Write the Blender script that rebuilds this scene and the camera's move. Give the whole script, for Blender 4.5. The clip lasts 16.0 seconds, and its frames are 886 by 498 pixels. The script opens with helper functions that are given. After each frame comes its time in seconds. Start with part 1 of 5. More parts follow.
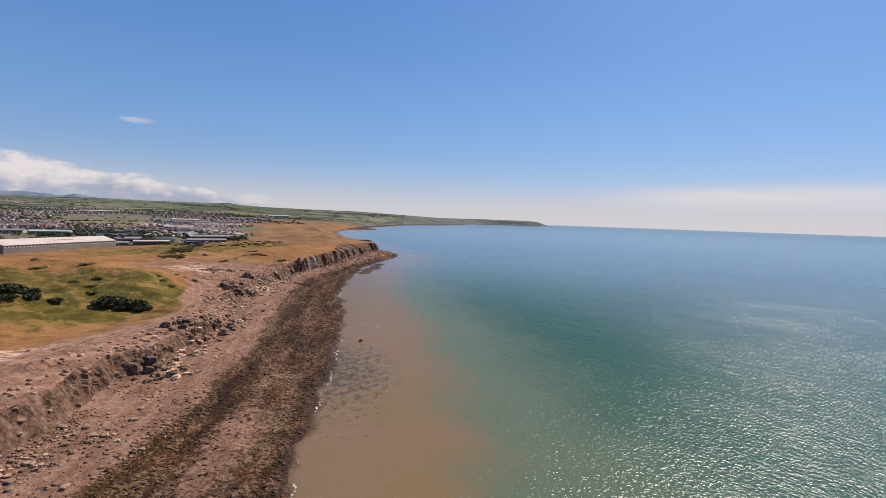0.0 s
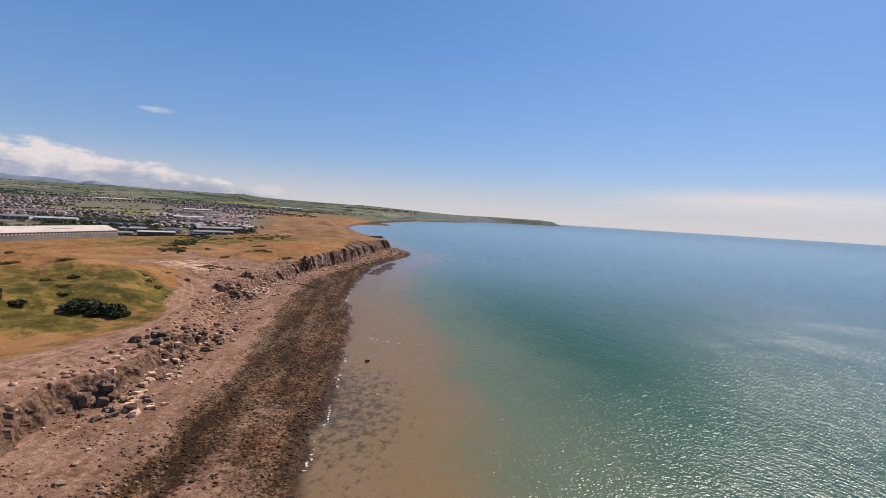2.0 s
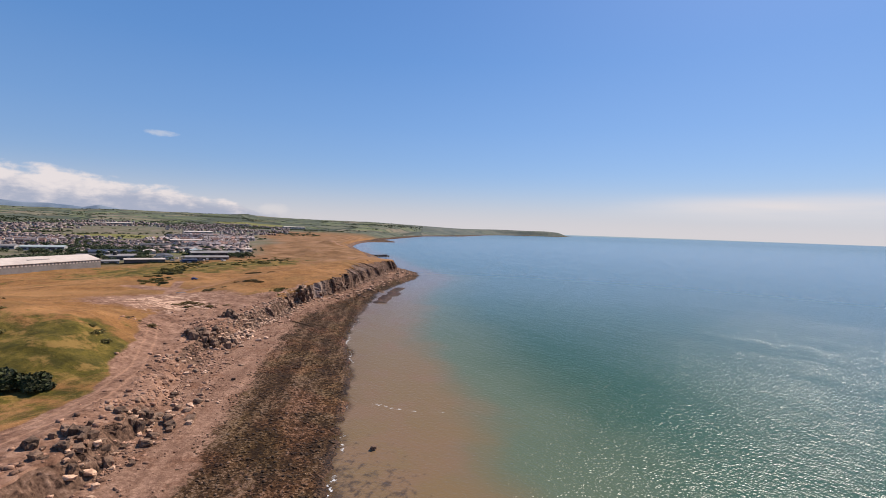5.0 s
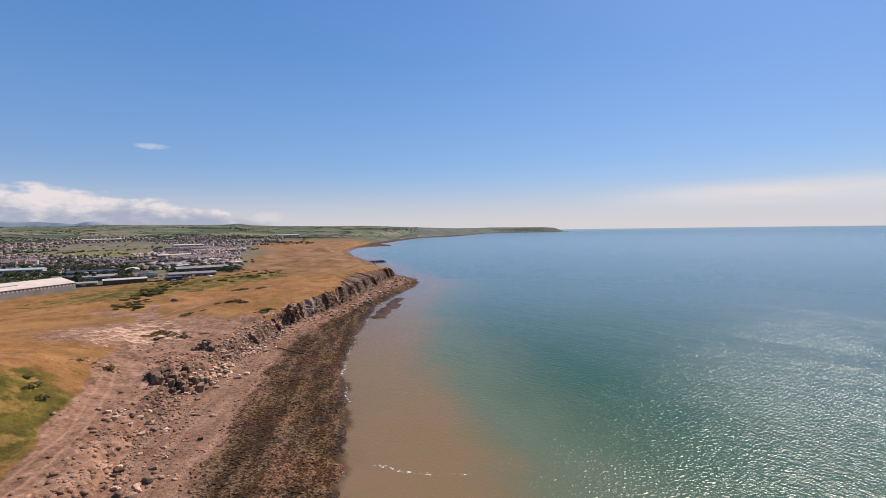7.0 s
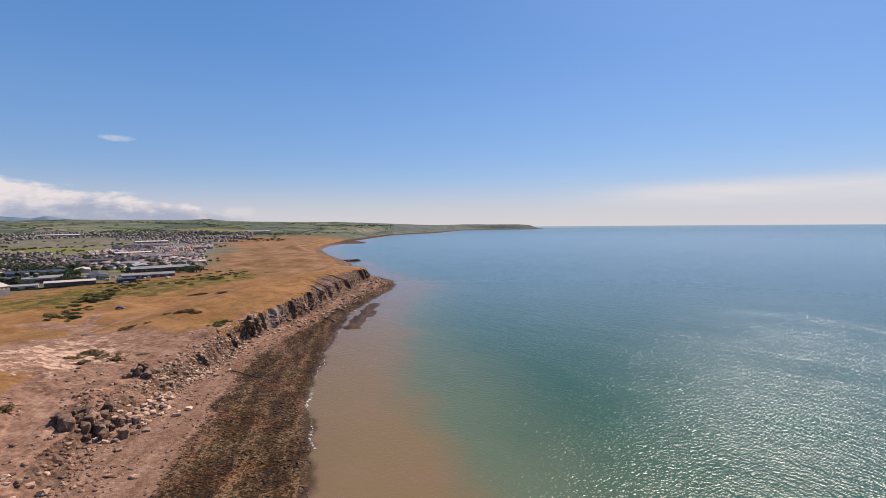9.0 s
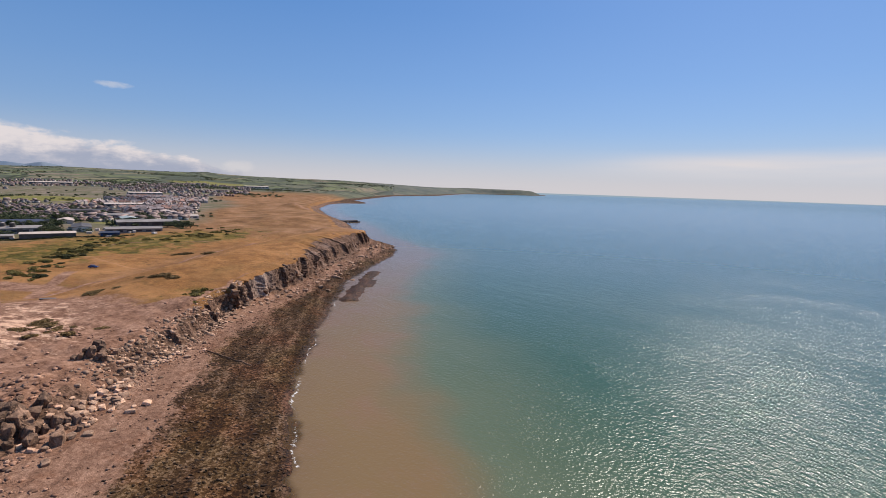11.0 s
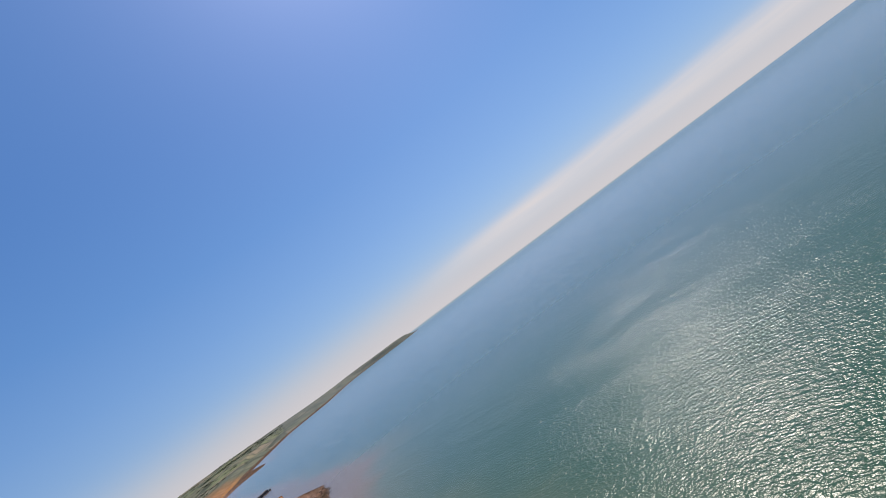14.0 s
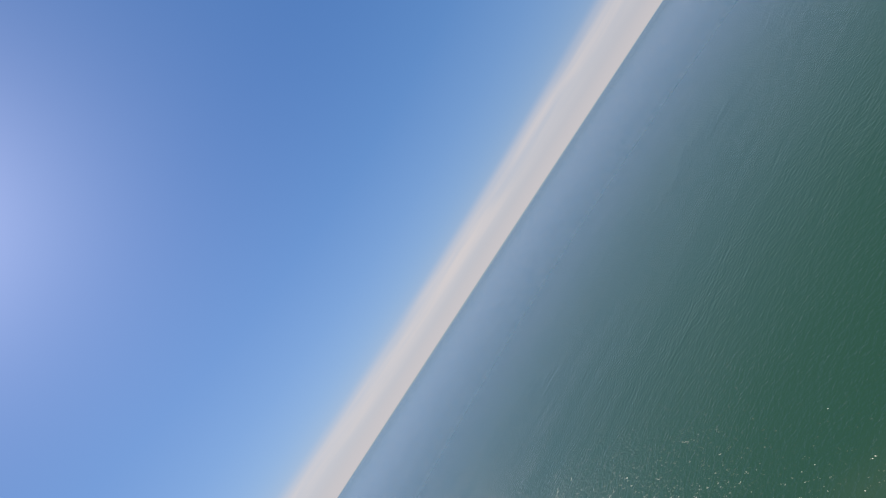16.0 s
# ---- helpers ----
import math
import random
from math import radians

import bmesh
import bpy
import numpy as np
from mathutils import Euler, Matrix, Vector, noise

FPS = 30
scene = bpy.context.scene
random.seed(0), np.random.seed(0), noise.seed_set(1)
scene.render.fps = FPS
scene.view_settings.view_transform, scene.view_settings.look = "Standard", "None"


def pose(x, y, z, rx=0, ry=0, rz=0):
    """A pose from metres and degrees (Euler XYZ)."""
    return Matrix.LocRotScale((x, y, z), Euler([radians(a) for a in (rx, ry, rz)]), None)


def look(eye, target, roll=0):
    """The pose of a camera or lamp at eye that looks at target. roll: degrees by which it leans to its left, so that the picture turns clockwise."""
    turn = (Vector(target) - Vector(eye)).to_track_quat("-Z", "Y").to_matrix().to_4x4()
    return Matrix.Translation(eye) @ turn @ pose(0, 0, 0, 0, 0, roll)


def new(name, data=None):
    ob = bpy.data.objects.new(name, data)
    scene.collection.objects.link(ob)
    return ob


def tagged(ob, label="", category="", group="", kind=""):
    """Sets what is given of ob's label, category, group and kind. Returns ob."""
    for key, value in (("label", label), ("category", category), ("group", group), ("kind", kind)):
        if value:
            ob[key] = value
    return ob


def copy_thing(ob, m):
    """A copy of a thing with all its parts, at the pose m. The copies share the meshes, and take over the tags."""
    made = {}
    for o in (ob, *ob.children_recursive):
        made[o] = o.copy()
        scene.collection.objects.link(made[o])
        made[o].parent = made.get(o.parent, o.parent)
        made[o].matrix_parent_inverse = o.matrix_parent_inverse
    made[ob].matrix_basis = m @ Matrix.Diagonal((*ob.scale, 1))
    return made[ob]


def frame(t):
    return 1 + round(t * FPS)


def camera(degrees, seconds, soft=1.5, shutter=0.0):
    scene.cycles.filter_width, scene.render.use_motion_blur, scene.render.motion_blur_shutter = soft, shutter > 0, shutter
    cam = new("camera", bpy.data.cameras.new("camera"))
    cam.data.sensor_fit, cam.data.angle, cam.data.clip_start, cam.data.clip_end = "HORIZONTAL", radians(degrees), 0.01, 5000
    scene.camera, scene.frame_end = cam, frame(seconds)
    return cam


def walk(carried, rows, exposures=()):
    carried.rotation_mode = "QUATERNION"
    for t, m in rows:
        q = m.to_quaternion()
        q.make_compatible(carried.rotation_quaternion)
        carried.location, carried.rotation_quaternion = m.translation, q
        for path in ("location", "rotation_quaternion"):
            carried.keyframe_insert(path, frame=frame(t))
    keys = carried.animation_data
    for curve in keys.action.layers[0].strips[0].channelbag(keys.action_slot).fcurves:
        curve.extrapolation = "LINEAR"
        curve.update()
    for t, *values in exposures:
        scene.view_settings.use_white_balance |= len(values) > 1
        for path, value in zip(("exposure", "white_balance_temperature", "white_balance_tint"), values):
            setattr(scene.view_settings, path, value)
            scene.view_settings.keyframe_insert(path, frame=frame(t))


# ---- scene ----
import itertools

cam = camera(84.12, 16.0, soft=0.6)

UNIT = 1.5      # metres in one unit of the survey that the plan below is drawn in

# seconds, eye (x, y, z), heading left of +y, pitch up, lean to the left (degrees)
PATH = [
    (0, -0.00, 0.01, 45.03, 12.40, -3.63, 1.89),
    (0.5, -2.47, 6.45, 45.20, 12.11, -3.56, 3.12),
    (1, -4.83, 12.77, 45.54, 12.38, -3.51, 4.18),
    (1.5, -7.20, 18.93, 45.95, 12.91, -3.71, 4.24),
    (2, -9.54, 25.11, 46.45, 13.75, -4.09, 3.50),
    (2.5, -11.93, 31.23, 47.01, 14.47, -4.45, 2.21),
    (3, -14.13, 37.29, 47.54, 14.83, -4.55, 1.24),
    (3.5, -16.48, 43.66, 47.98, 14.84, -4.19, 1.19),
    (4, -19.16, 50.13, 48.41, 14.56, -3.44, 1.62),
    (4.2, -20.29, 52.70, 48.66, 14.43, -3.12, 1.83),
    (6.3, -31.68, 81.63, 50.91, 14.30, -2.17, 0.56),
    (6.5, -32.66, 84.15, 51.26, 14.25, -2.29, 0.13),
    (7, -35.04, 90.22, 51.89, 13.98, -2.51, -0.90),
    (7.5, -37.58, 96.84, 52.34, 13.42, -2.59, -1.64),
    (8, -40.16, 103.64, 52.80, 12.51, -2.61, -1.73),
    (8.5, -42.51, 109.95, 53.30, 11.59, -2.59, -0.96),
    (9, -44.76, 116.43, 54.03, 11.09, -2.96, -0.55),
    (9.5, -47.10, 123.00, 54.48, 10.65, -3.81, -0.05),
    (9.7, -48.12, 125.64, 54.63, 10.48, -4.28, 0.42),
    (11.8, -58.59, 152.91, 54.60, 11.09, -8.05, 2.00),
    (12, -59.40, 155.59, 54.41, 11.44, -7.48, -0.32),
    (12.2, -60.20, 158.30, 54.36, 11.54, -7.04, -3.30),
    (12.5, -61.38, 162.31, 54.48, 11.05, -5.48, -8.99),
    (13, -63.03, 168.42, 54.72, 7.69, -2.17, -18.79),
    (13.3, -63.61, 171.77, 54.39, 3.99, 0.14, -24.61),
    (13.5, -63.95, 174.00, 54.18, 0.93, 1.78, -28.32),
    (14, -64.77, 179.55, 53.64, -8.61, 5.05, -36.86),
    (14.3, -65.27, 182.88, 53.30, -15.91, 6.38, -40.90),
    (14.5, -65.61, 185.10, 53.04, -20.70, 6.85, -43.62),
    (14.7, -65.94, 187.32, 52.78, -26.43, 7.33, -46.00),
    (15, -66.45, 190.63, 52.39, -34.70, 6.99, -49.50),
    (15.5, -67.30, 196.16, 51.75, -46.80, 6.33, -54.34),
    (16, -68.14, 201.67, 51.14, -58.80, 5.06, -56.82),
]


def flight(x, y, z, yaw, pitch, roll):
    a, b = radians(yaw), radians(pitch)
    way = Vector((-math.sin(a) * math.cos(b), math.cos(a) * math.cos(b), math.sin(b)))
    eye = Vector((x, y, z))
    return look(eye, eye + way * 100, roll)


walk(cam, [(t, flight(*row)) for t, *row in PATH], exposures=((0.0, -0.05), (3.0, -0.04), (4.5, 0.0), (8.5, 0.0), (12.0, -0.1), (13.5, -0.08), (14.3, -0.15), (15.0, -0.27), (16.0, -0.2)))

# ---- light ----
SUN_AZ, SUN_EL = radians(23.9), radians(47.2)      # clockwise from +y, above the horizon
SUN_DIR = Vector((math.sin(SUN_AZ) * math.cos(SUN_EL), math.cos(SUN_AZ) * math.cos(SUN_EL), math.sin(SUN_EL)))
sun = new("sun", bpy.data.lights.new("sun", "SUN"))
sun.data.energy, sun.data.angle, sun.data.color = 6.1, radians(0.55), (1.0, 0.885, 0.775)
sun.matrix_world = look((0, 0, 900), Vector((0, 0, 900)) - SUN_DIR)


class Nodes:
    """A small helper to wire node trees."""

    def __init__(self, tree):
        self.tree = tree
        tree.nodes.clear()

    def add(self, kind, **sockets):
        node = self.tree.nodes.new(kind)
        for key, value in sockets.items():
            self.put(node.inputs[key.replace("_", " ")], value)
        return node

    def put(self, socket, value):
        if hasattr(value, "is_output"):
            self.tree.links.new(value, socket)
        else:
            socket.default_value = value

    def math(self, op, a, b=0.0, clamp=False):
        node = self.tree.nodes.new("ShaderNodeMath")
        node.operation, node.use_clamp = op, clamp
        self.put(node.inputs[0], a)
        self.put(node.inputs[1], b)
        return node.outputs[0]

    def smooth(self, value, low, high, to_low=0.0, to_high=1.0):
        node = self.tree.nodes.new("ShaderNodeMapRange")
        node.interpolation_type = "SMOOTHSTEP"
        for i, v in enumerate((value, low, high, to_low, to_high)):
            self.put(node.inputs[i], v)
        return node.outputs[0]

    def mix(self, factor, a, b, blend="MIX"):
        node = self.tree.nodes.new("ShaderNodeMix")
        node.data_type, node.blend_type = "RGBA", blend
        for socket, v in ((node.inputs[0], factor), (node.inputs[6], a), (node.inputs[7], b)):
            self.put(socket, (*v, 1.0) if isinstance(v, tuple) and len(v) == 3 else v)
        return node.outputs[2]

    def noise(self, where, scale, detail=4.0, rough=0.55, distort=0.0):
        node = self.add("ShaderNodeTexNoise", Scale=scale, Detail=detail, Roughness=rough, Distortion=distort)
        self.put(node.inputs["Vector"], where)
        return node.outputs["Fac"]

    def ramp(self, value, stops):
        node = self.tree.nodes.new("ShaderNodeValToRGB")
        ramp = node.color_ramp
        while len(ramp.elements) < len(stops):
            ramp.elements.new(0.5)
        for e, (p, c) in zip(ramp.elements, stops):
            e.position, e.color = p, (*c, 1.0)
        self.put(node.inputs[0], value)
        return node.outputs[0]

    def here(self):
        """The place in the world, in survey units."""
        return self.vec("MULTIPLY", self.add("ShaderNodeNewGeometry").outputs["Position"], (1 / UNIT, 1 / UNIT, 1 / UNIT))

    def attr(self, name):
        node = self.tree.nodes.new("ShaderNodeAttribute")
        node.attribute_name = name
        return node.outputs["Fac"]

    def vec(self, op, a, b):
        node = self.tree.nodes.new("ShaderNodeVectorMath")
        node.operation = op
        self.put(node.inputs[0], a)
        self.put(node.inputs[1], b)
        return node.outputs["Value"] if op in ("DOT_PRODUCT", "LENGTH") else node.outputs[0]


# ---- sky ----
world = bpy.data.worlds.new("sky")
scene.world = world
world.use_nodes = True
n = Nodes(world.node_tree)
where = n.add("ShaderNodeTexCoord").outputs["Generated"]
split = n.add("ShaderNodeSeparateXYZ", Vector=where)
dx, dy, dz = split.outputs
lift = n.add("ShaderNodeCombineXYZ", X=dx, Y=dy, Z=n.math("MAXIMUM", dz, 0.012))
sky = n.tree.nodes.new("ShaderNodeTexSky")
sky.sky_type, sky.sun_disc = "NISHITA", False
sky.sun_elevation, sky.sun_rotation = SUN_EL, SUN_AZ
sky.altitude, sky.air_density, sky.dust_density, sky.ozone_density = 0.0, 1.0, 0.6, 1.6
n.put(sky.inputs[0], lift.outputs[0])
clear = n.mix(1.0, sky.outputs[0], (0.73, 0.97, 1.40), "MULTIPLY")
elev = n.math("ARCSINE", dz)                       # radians
even = n.ramp(n.smooth(elev, 0.0, 0.6), [(0.0, (4.6, 6.8, 10.4)), (0.25, (3.0, 5.7, 10.4)), (0.55, (1.9, 4.7, 10.0)), (1.0, (1.25, 3.7, 9.2))])
clear = n.mix(0.55, clear, even)
azim = n.math("ARCTAN2", n.math("MULTIPLY", dx, -1.0), dy)   # left of +y, radians
flat = n.add("ShaderNodeCombineXYZ", X=n.math("MULTIPLY", azim, 1.0), Y=n.math("MULTIPLY", elev, 2.2), Z=0.0).outputs[0]
# pale haze that hangs over the horizon
haze = n.math("MULTIPLY", n.math("POWER", n.smooth(elev, 0.19, -0.01), 3.1), 0.92)
veil = n.mix(haze, clear, (9.6, 9.0, 9.2))
# bank of cumulus over the hills, and a small one beside it
puff = n.noise(flat, 19.0, 8.0, 0.60)
fine = n.noise(flat, 70.0, 5.0, 0.6)
bank_top = n.math("ADD", n.smooth(azim, 0.50, 0.95, 0.012, 0.076), n.math("MULTIPLY", n.math("SUBTRACT", puff, 0.5), 0.07))
bank = n.smooth(n.math("SUBTRACT", bank_top, elev), -0.004, 0.014)
bank = n.math("MULTIPLY", bank, n.smooth(azim, 0.50, 0.66))
small = n.math("ADD", n.math("POWER", n.math("MULTIPLY", n.math("SUBTRACT", azim, 0.582), 26.0), 2.0), n.math("POWER", n.math("MULTIPLY", n.math("SUBTRACT", elev, 0.026), 70.0), 2.0))
small = n.smooth(n.math("ADD", small, n.math("MULTIPLY", puff, 1.6)), 1.6, 0.7)
wisp = n.math("ADD", n.math("POWER", n.math("MULTIPLY", n.math("SUBTRACT", azim, 0.775), 30.0), 2.0), n.math("POWER", n.math("MULTIPLY", n.math("SUBTRACT", elev, 0.148), 150.0), 2.0))
wisp = n.math("MULTIPLY", n.smooth(n.math("ADD", wisp, n.math("MULTIPLY", fine, 1.2)), 1.5, 0.5), 0.5)
low = n.smooth(elev, 0.012, 0.07)
tone = n.mix(n.smooth(n.math("ADD", n.math("MULTIPLY", puff, 0.9), n.math("MULTIPLY", low, 0.35)), 0.42, 0.78), (5.2, 5.7, 7.4), (11.6, 10.5, 10.4))
clouds = n.mix(n.math("MULTIPLY", bank, 0.9), veil, tone)
clouds = n.mix(n.math("MULTIPLY", small, 0.6), clouds, (10.2, 9.7, 9.8))
clouds = n.mix(wisp, clouds, (9.6, 9.6, 10.2))
# long thin band of cloud over the open sea
strip = n.noise(n.add("ShaderNodeCombineXYZ", X=n.math("MULTIPLY", azim, 3.0), Y=n.math("MULTIPLY", elev, 34.0), Z=0.4).outputs[0], 1.3, 3.0, 0.45)
band = n.math("MULTIPLY", n.smooth(elev, 0.018, 0.05), n.smooth(n.math("ADD", elev, n.math("MULTIPLY", azim, 0.012)), 0.080, 0.046))
band = n.math("MULTIPLY", n.math("MULTIPLY", band, n.smooth(azim, 0.02, -0.35)), n.smooth(strip, 0.25, 0.75, 0.45, 1.0))
clouds = n.mix(n.math("MULTIPLY", band, 0.75), clouds, (11.6, 10.4, 10.0))
# bright air round the sun
near = n.vec("DOT_PRODUCT", where, tuple(SUN_DIR))
off = n.math("ARCCOSINE", n.math("MINIMUM", near, 0.99999))
glow = n.math("MULTIPLY", n.math("POWER", 2.718, n.math("DIVIDE", off, -0.19)), 3.0)
core = n.smooth(off, 0.088, 0.018, 0.0, 22.0)
ring = n.mix(1.0, n.mix(1.0, clouds, n.mix(n.math("MINIMUM", n.math("MULTIPLY", glow, 0.3333), 1.0), (0.0, 0.0, 0.0), (5.4, 4.2, 5.2)), "ADD"), n.mix(n.math("MULTIPLY", core, 0.0454), (0.0, 0.0, 0.0), (22.0, 22.0, 22.0)), "ADD")
far_sea = n.smooth(elev, -0.0068, -0.0080)
ring = n.mix(far_sea, ring, (4.4, 5.8, 7.0))
back = n.add("ShaderNodeBackground", Strength=0.072)
n.put(back.inputs["Color"], ring)
n.put(n.add("ShaderNodeOutputWorld").inputs["Surface"], back.outputs[0])

# ---- the lie of the land ----
def knots(y, *pairs):
    return np.interp(y, [p[0] for p in pairs], [p[1] for p in pairs])


def lattice(ix, iy, seed):
    h = (ix.astype(np.int64) * 374761393 + iy.astype(np.int64) * 668265263 + seed * 974711) & 0x7FFFFFFF
    h = ((h ^ (h >> 13)) * 1274126177) & 0x7FFFFFFF
    return ((h ^ (h >> 16)) & 0xFFFF) / 65535.0


def wave(x, y, size, seed=0):
    """Smooth value noise of that grain in metres, -1 to 1."""
    u, v = np.asarray(x, float) / size, np.asarray(y, float) / size
    i, j = np.floor(u), np.floor(v)
    a, b = u - i, v - j
    a, b = a * a * (3 - 2 * a), b * b * (3 - 2 * b)
    p = lattice(i, j, seed) * (1 - a) + lattice(i + 1, j, seed) * a
    q = lattice(i, j + 1, seed) * (1 - a) + lattice(i + 1, j + 1, seed) * a
    return (p * (1 - b) + q * b) * 2 - 1


def rough(x, y, size, octaves=4, seed=0):
    total, amp = 0.0, 1.0
    for k in range(octaves):
        total = total + amp * wave(x, y, size / 2 ** k, seed + 17 * k)
        amp *= 0.5
    return total / 1.8


def step(v, low, high):
    t = np.clip((v - low) / (high - low), 0, 1)
    return t * t * (3 - 2 * t)


def hump(x, y, cx, cy, sx, sy):
    return np.exp(-0.5 * (((x - cx) / sx) ** 2 + ((y - cy) / sy) ** 2))


def shore(y):
    """x of the water's edge."""
    line = knots(y, (-500, 130), (0, -9), (45, -26), (68, -35), (87, -41), (116, -51.5), (141, -61.5), (167, -76), (194, -85.5),
                 (215, -92), (238, -98), (262, -105), (285, -107), (305, -108), (345, -111), (362, -116), (376, -121), (392, -134), (420, -158), (525, -212),
                 (616, -272), (734, -338), (873, -385), (930, -388), (960, -352), (1016, -372), (1104, -430), (1640, -500), (1911, -417),
                 (2104, -421), (2602, -419), (2877, -329), (3022, -72), (3070, 78), (3084, 45), (3118, -173), (3408, -579))
    return line + 0.9 * wave(y, y * 0 + 3.0, 9.0, 5) + 0.45 * wave(y, y * 0, 2.6, 6)


def foot(y):
    """x of the cliff's foot."""
    line = knots(y, (-500, 98), (0, -44), (40, -57), (57, -63), (67, -65.5), (87, -69), (101, -75), (123, -90), (142, -99), (164, -104),
                 (183, -107.5), (205, -113.5), (222, -116), (235, -115), (257, -115.5), (282, -120.5), (325, -124), (335, -128), (370, -134), (390, -147),
                 (420, -167), (525, -220), (616, -280), (734, -346), (873, -393), (1016, -424), (1104, -450), (1640, -520), (2104, -437), (2602, -430), (2877, -339), (3022, -82),
                 (3070, 70), (3084, 32), (3118, -192), (3408, -598))
    return line + 1.3 * wave(y, y * 0 + 9.0, 8.0, 8) + 0.7 * wave(y, y * 0, 3.1, 9)


def brink(y):
    """x of the cliff's upper edge."""
    return brink_line(y) + 1.1 * wave(y, y * 0 + 4.0, 7.0, 10) + 0.6 * wave(y, y * 0, 2.7, 11)


def brink_line(y):
    return knots(y, (-500, 86), (0, -54), (48, -68), (59, -72.5), (69, -74), (87, -77), (104, -82.5), (116, -92), (146, -107), (168, -112.5), (180, -113.5),
                 (205, -116.5), (218, -119), (235, -119.5), (250, -123), (265, -129), (300, -141), (333, -139), (377, -141), (392, -155), (420, -179),
                 (525, -231), (616, -291), (734, -357), (873, -404), (1016, -435), (1104, -460), (1640, -600), (2104, -540), (2602, -560), (2877, -470), (3022, -200), (3070, -30),
                 (3084, -60), (3118, -200), (3408, -608))


def weed_edge(y):
    return knots(y, (0, -30), (38, -44), (56, -49), (89, -60), (110, -69.5), (130, -79), (160, -91), (186, -100.5), (214, -108), (233, -109.5),
                 (262, -112), (300, -116), (345, -119), (370, -125), (420, -165), (525, -216), (700, -330), (3408, -582))


def brink_height(y):
    return knots(y, (0, 6.6), (59, 6.4), (87, 5.8), (104, 4.7), (122, 4.3), (146, 4.8), (168, 5.2), (190, 6.6), (205, 7.8), (222, 9.0), (240, 9.6),
                 (266, 9.8), (300, 11.4), (330, 11.0), (352, 9.8), (376, 8.6), (420, 5.0), (525, 3.6), (900, 4), (1640, 12), (2100, 19), (2600, 21), (2950, 25), (3070, 26))


def hills(x, y):
    """The far country: height of the skyline by bearing, reached far inland."""
    r, az = np.hypot(x, y), np.degrees(np.arctan2(-x, y))
    ridge = knots(az, (-5, 25), (0, 26), (8, 29.5), (11.6, 25.5), (15.5, 34.5), (19.5, 44.5), (23.3, 51), (28.4, 52), (32, 57), (34.7, 62), (36.1, 71),
                  (37.6, 64), (43, 68), (47.5, 70), (49.1, 69), (50.4, 66), (52.7, 67), (56, 68), (75, 74), (100, 76))
    ridge = ridge + 1.4 * wave(az, az * 0, 1.6, 3)
    t = step(r, 420, 2980)
    return 3.8 + (ridge - 3.8) * t ** 1.3 + 6.0 * rough(x, y, 320, 3, 31) * step(r, 700, 1400) * (1 - step(r, 2200, 2900))


def land(x, y):
    r = np.hypot(x, y)
    z = hills(x, y) + 1.3 * step(x, -250, -195) * (1 - step(y, 420, 600))
    z = z + 8.3 * hump(x, y, -165, 104, 41, 33) - 3.2 * hump(x, y, -94, 88, 9, 15)
    # grassy swell behind the headland's cliff, with a break of slope on its inland side
    crease = knots(y, (150, -158), (195, -161), (238, -165.5), (322, -170), (400, -178)) + 2.0 * wave(y, y * 0, 24, 111)
    z = z + 5.6 * step(x, crease - 3, crease + 24) * step(y, 178, 232) * (1 - step(y, 362, 410))
    z = z + 1.5 * rough(x, y, 34, 3, 113) * step(y, 120, 200) * (1 - step(r, 420, 620)) + 3.0 * hump(x, y, -255, 470, 22, 40) + 3.5 * hump(x, y, -225, 450, 15, 12)
    z = z + 2.8 * hump(x, y, -132, 123, 24, 8) + 1.5 * hump(x, y, -107, 113, 10, 7) - 1.2 * hump(x, y, -120, 101, 12, 7)
    z = z + 1.1 * np.abs(rough(x, y * 1.6, 26, 4, 141)) * hump(x, y, -135, 120, 40, 40)
    z = z + 1.5 * rough(x, y, 10, 3, 47) * hump(x, y, -116, 94, 20, 17)
    z = z + 1.6 * hump(x, y, -120, 138, 9, 8) + 7.5 * hump(x, y, -322, 646, 18, 11) + 3.5 * hump(x, y, -300, 670, 30, 14)
    z = z + 0.75 * rough(x, y, 17, 4, 41) * (1 - 0.6 * step(r, 500, 800)) + 0.9 * rough(x, y, 60, 2, 43) * step(r, 60, 200)
    return z


def buttress(y, length, seed):
    """Ribs of rock along the cliff: they stand out sharply, then fall back. 0 to 1."""
    t = y / length + 0.45 * wave(y, y * 0, length * 2.3, seed)
    k = np.floor(t)
    return (1 - (t - k)) ** 1.3 * (0.35 + 0.65 * lattice(k, k * 0 + 3, seed))


REEF = ((-93.5, 239.0), (-102.5, 286.0))


def reef_share(x, y):
    """1 along the low reef off the beach, 0 away from it."""
    (ax, ay), (bx, by) = REEF
    t = np.clip(((x - ax) * (bx - ax) + (y - ay) * (by - ay)) / ((bx - ax) ** 2 + (by - ay) ** 2), 0, 1)
    d = np.hypot(x - ax - t * (bx - ax), y - ay - t * (by - ay)) + 1.6 * rough(x, y, 5, 3, 51)
    return step(d, 3.7, 1.9)


# ---- ground sheet ----
def ground_rows():
    ys = [-480.0 + 31.25 * k for k in range(16)]
    y = 20.0
    while y < 395:
        ys.append(y)
        y += 0.52
    gap = 0.52
    while y < 3500:
        ys.append(y)
        gap *= 1.024
        y += gap
    return np.array(ys)


SEA_COLS, BEACH_COLS, CLIFF_COLS = 9, 72, 36


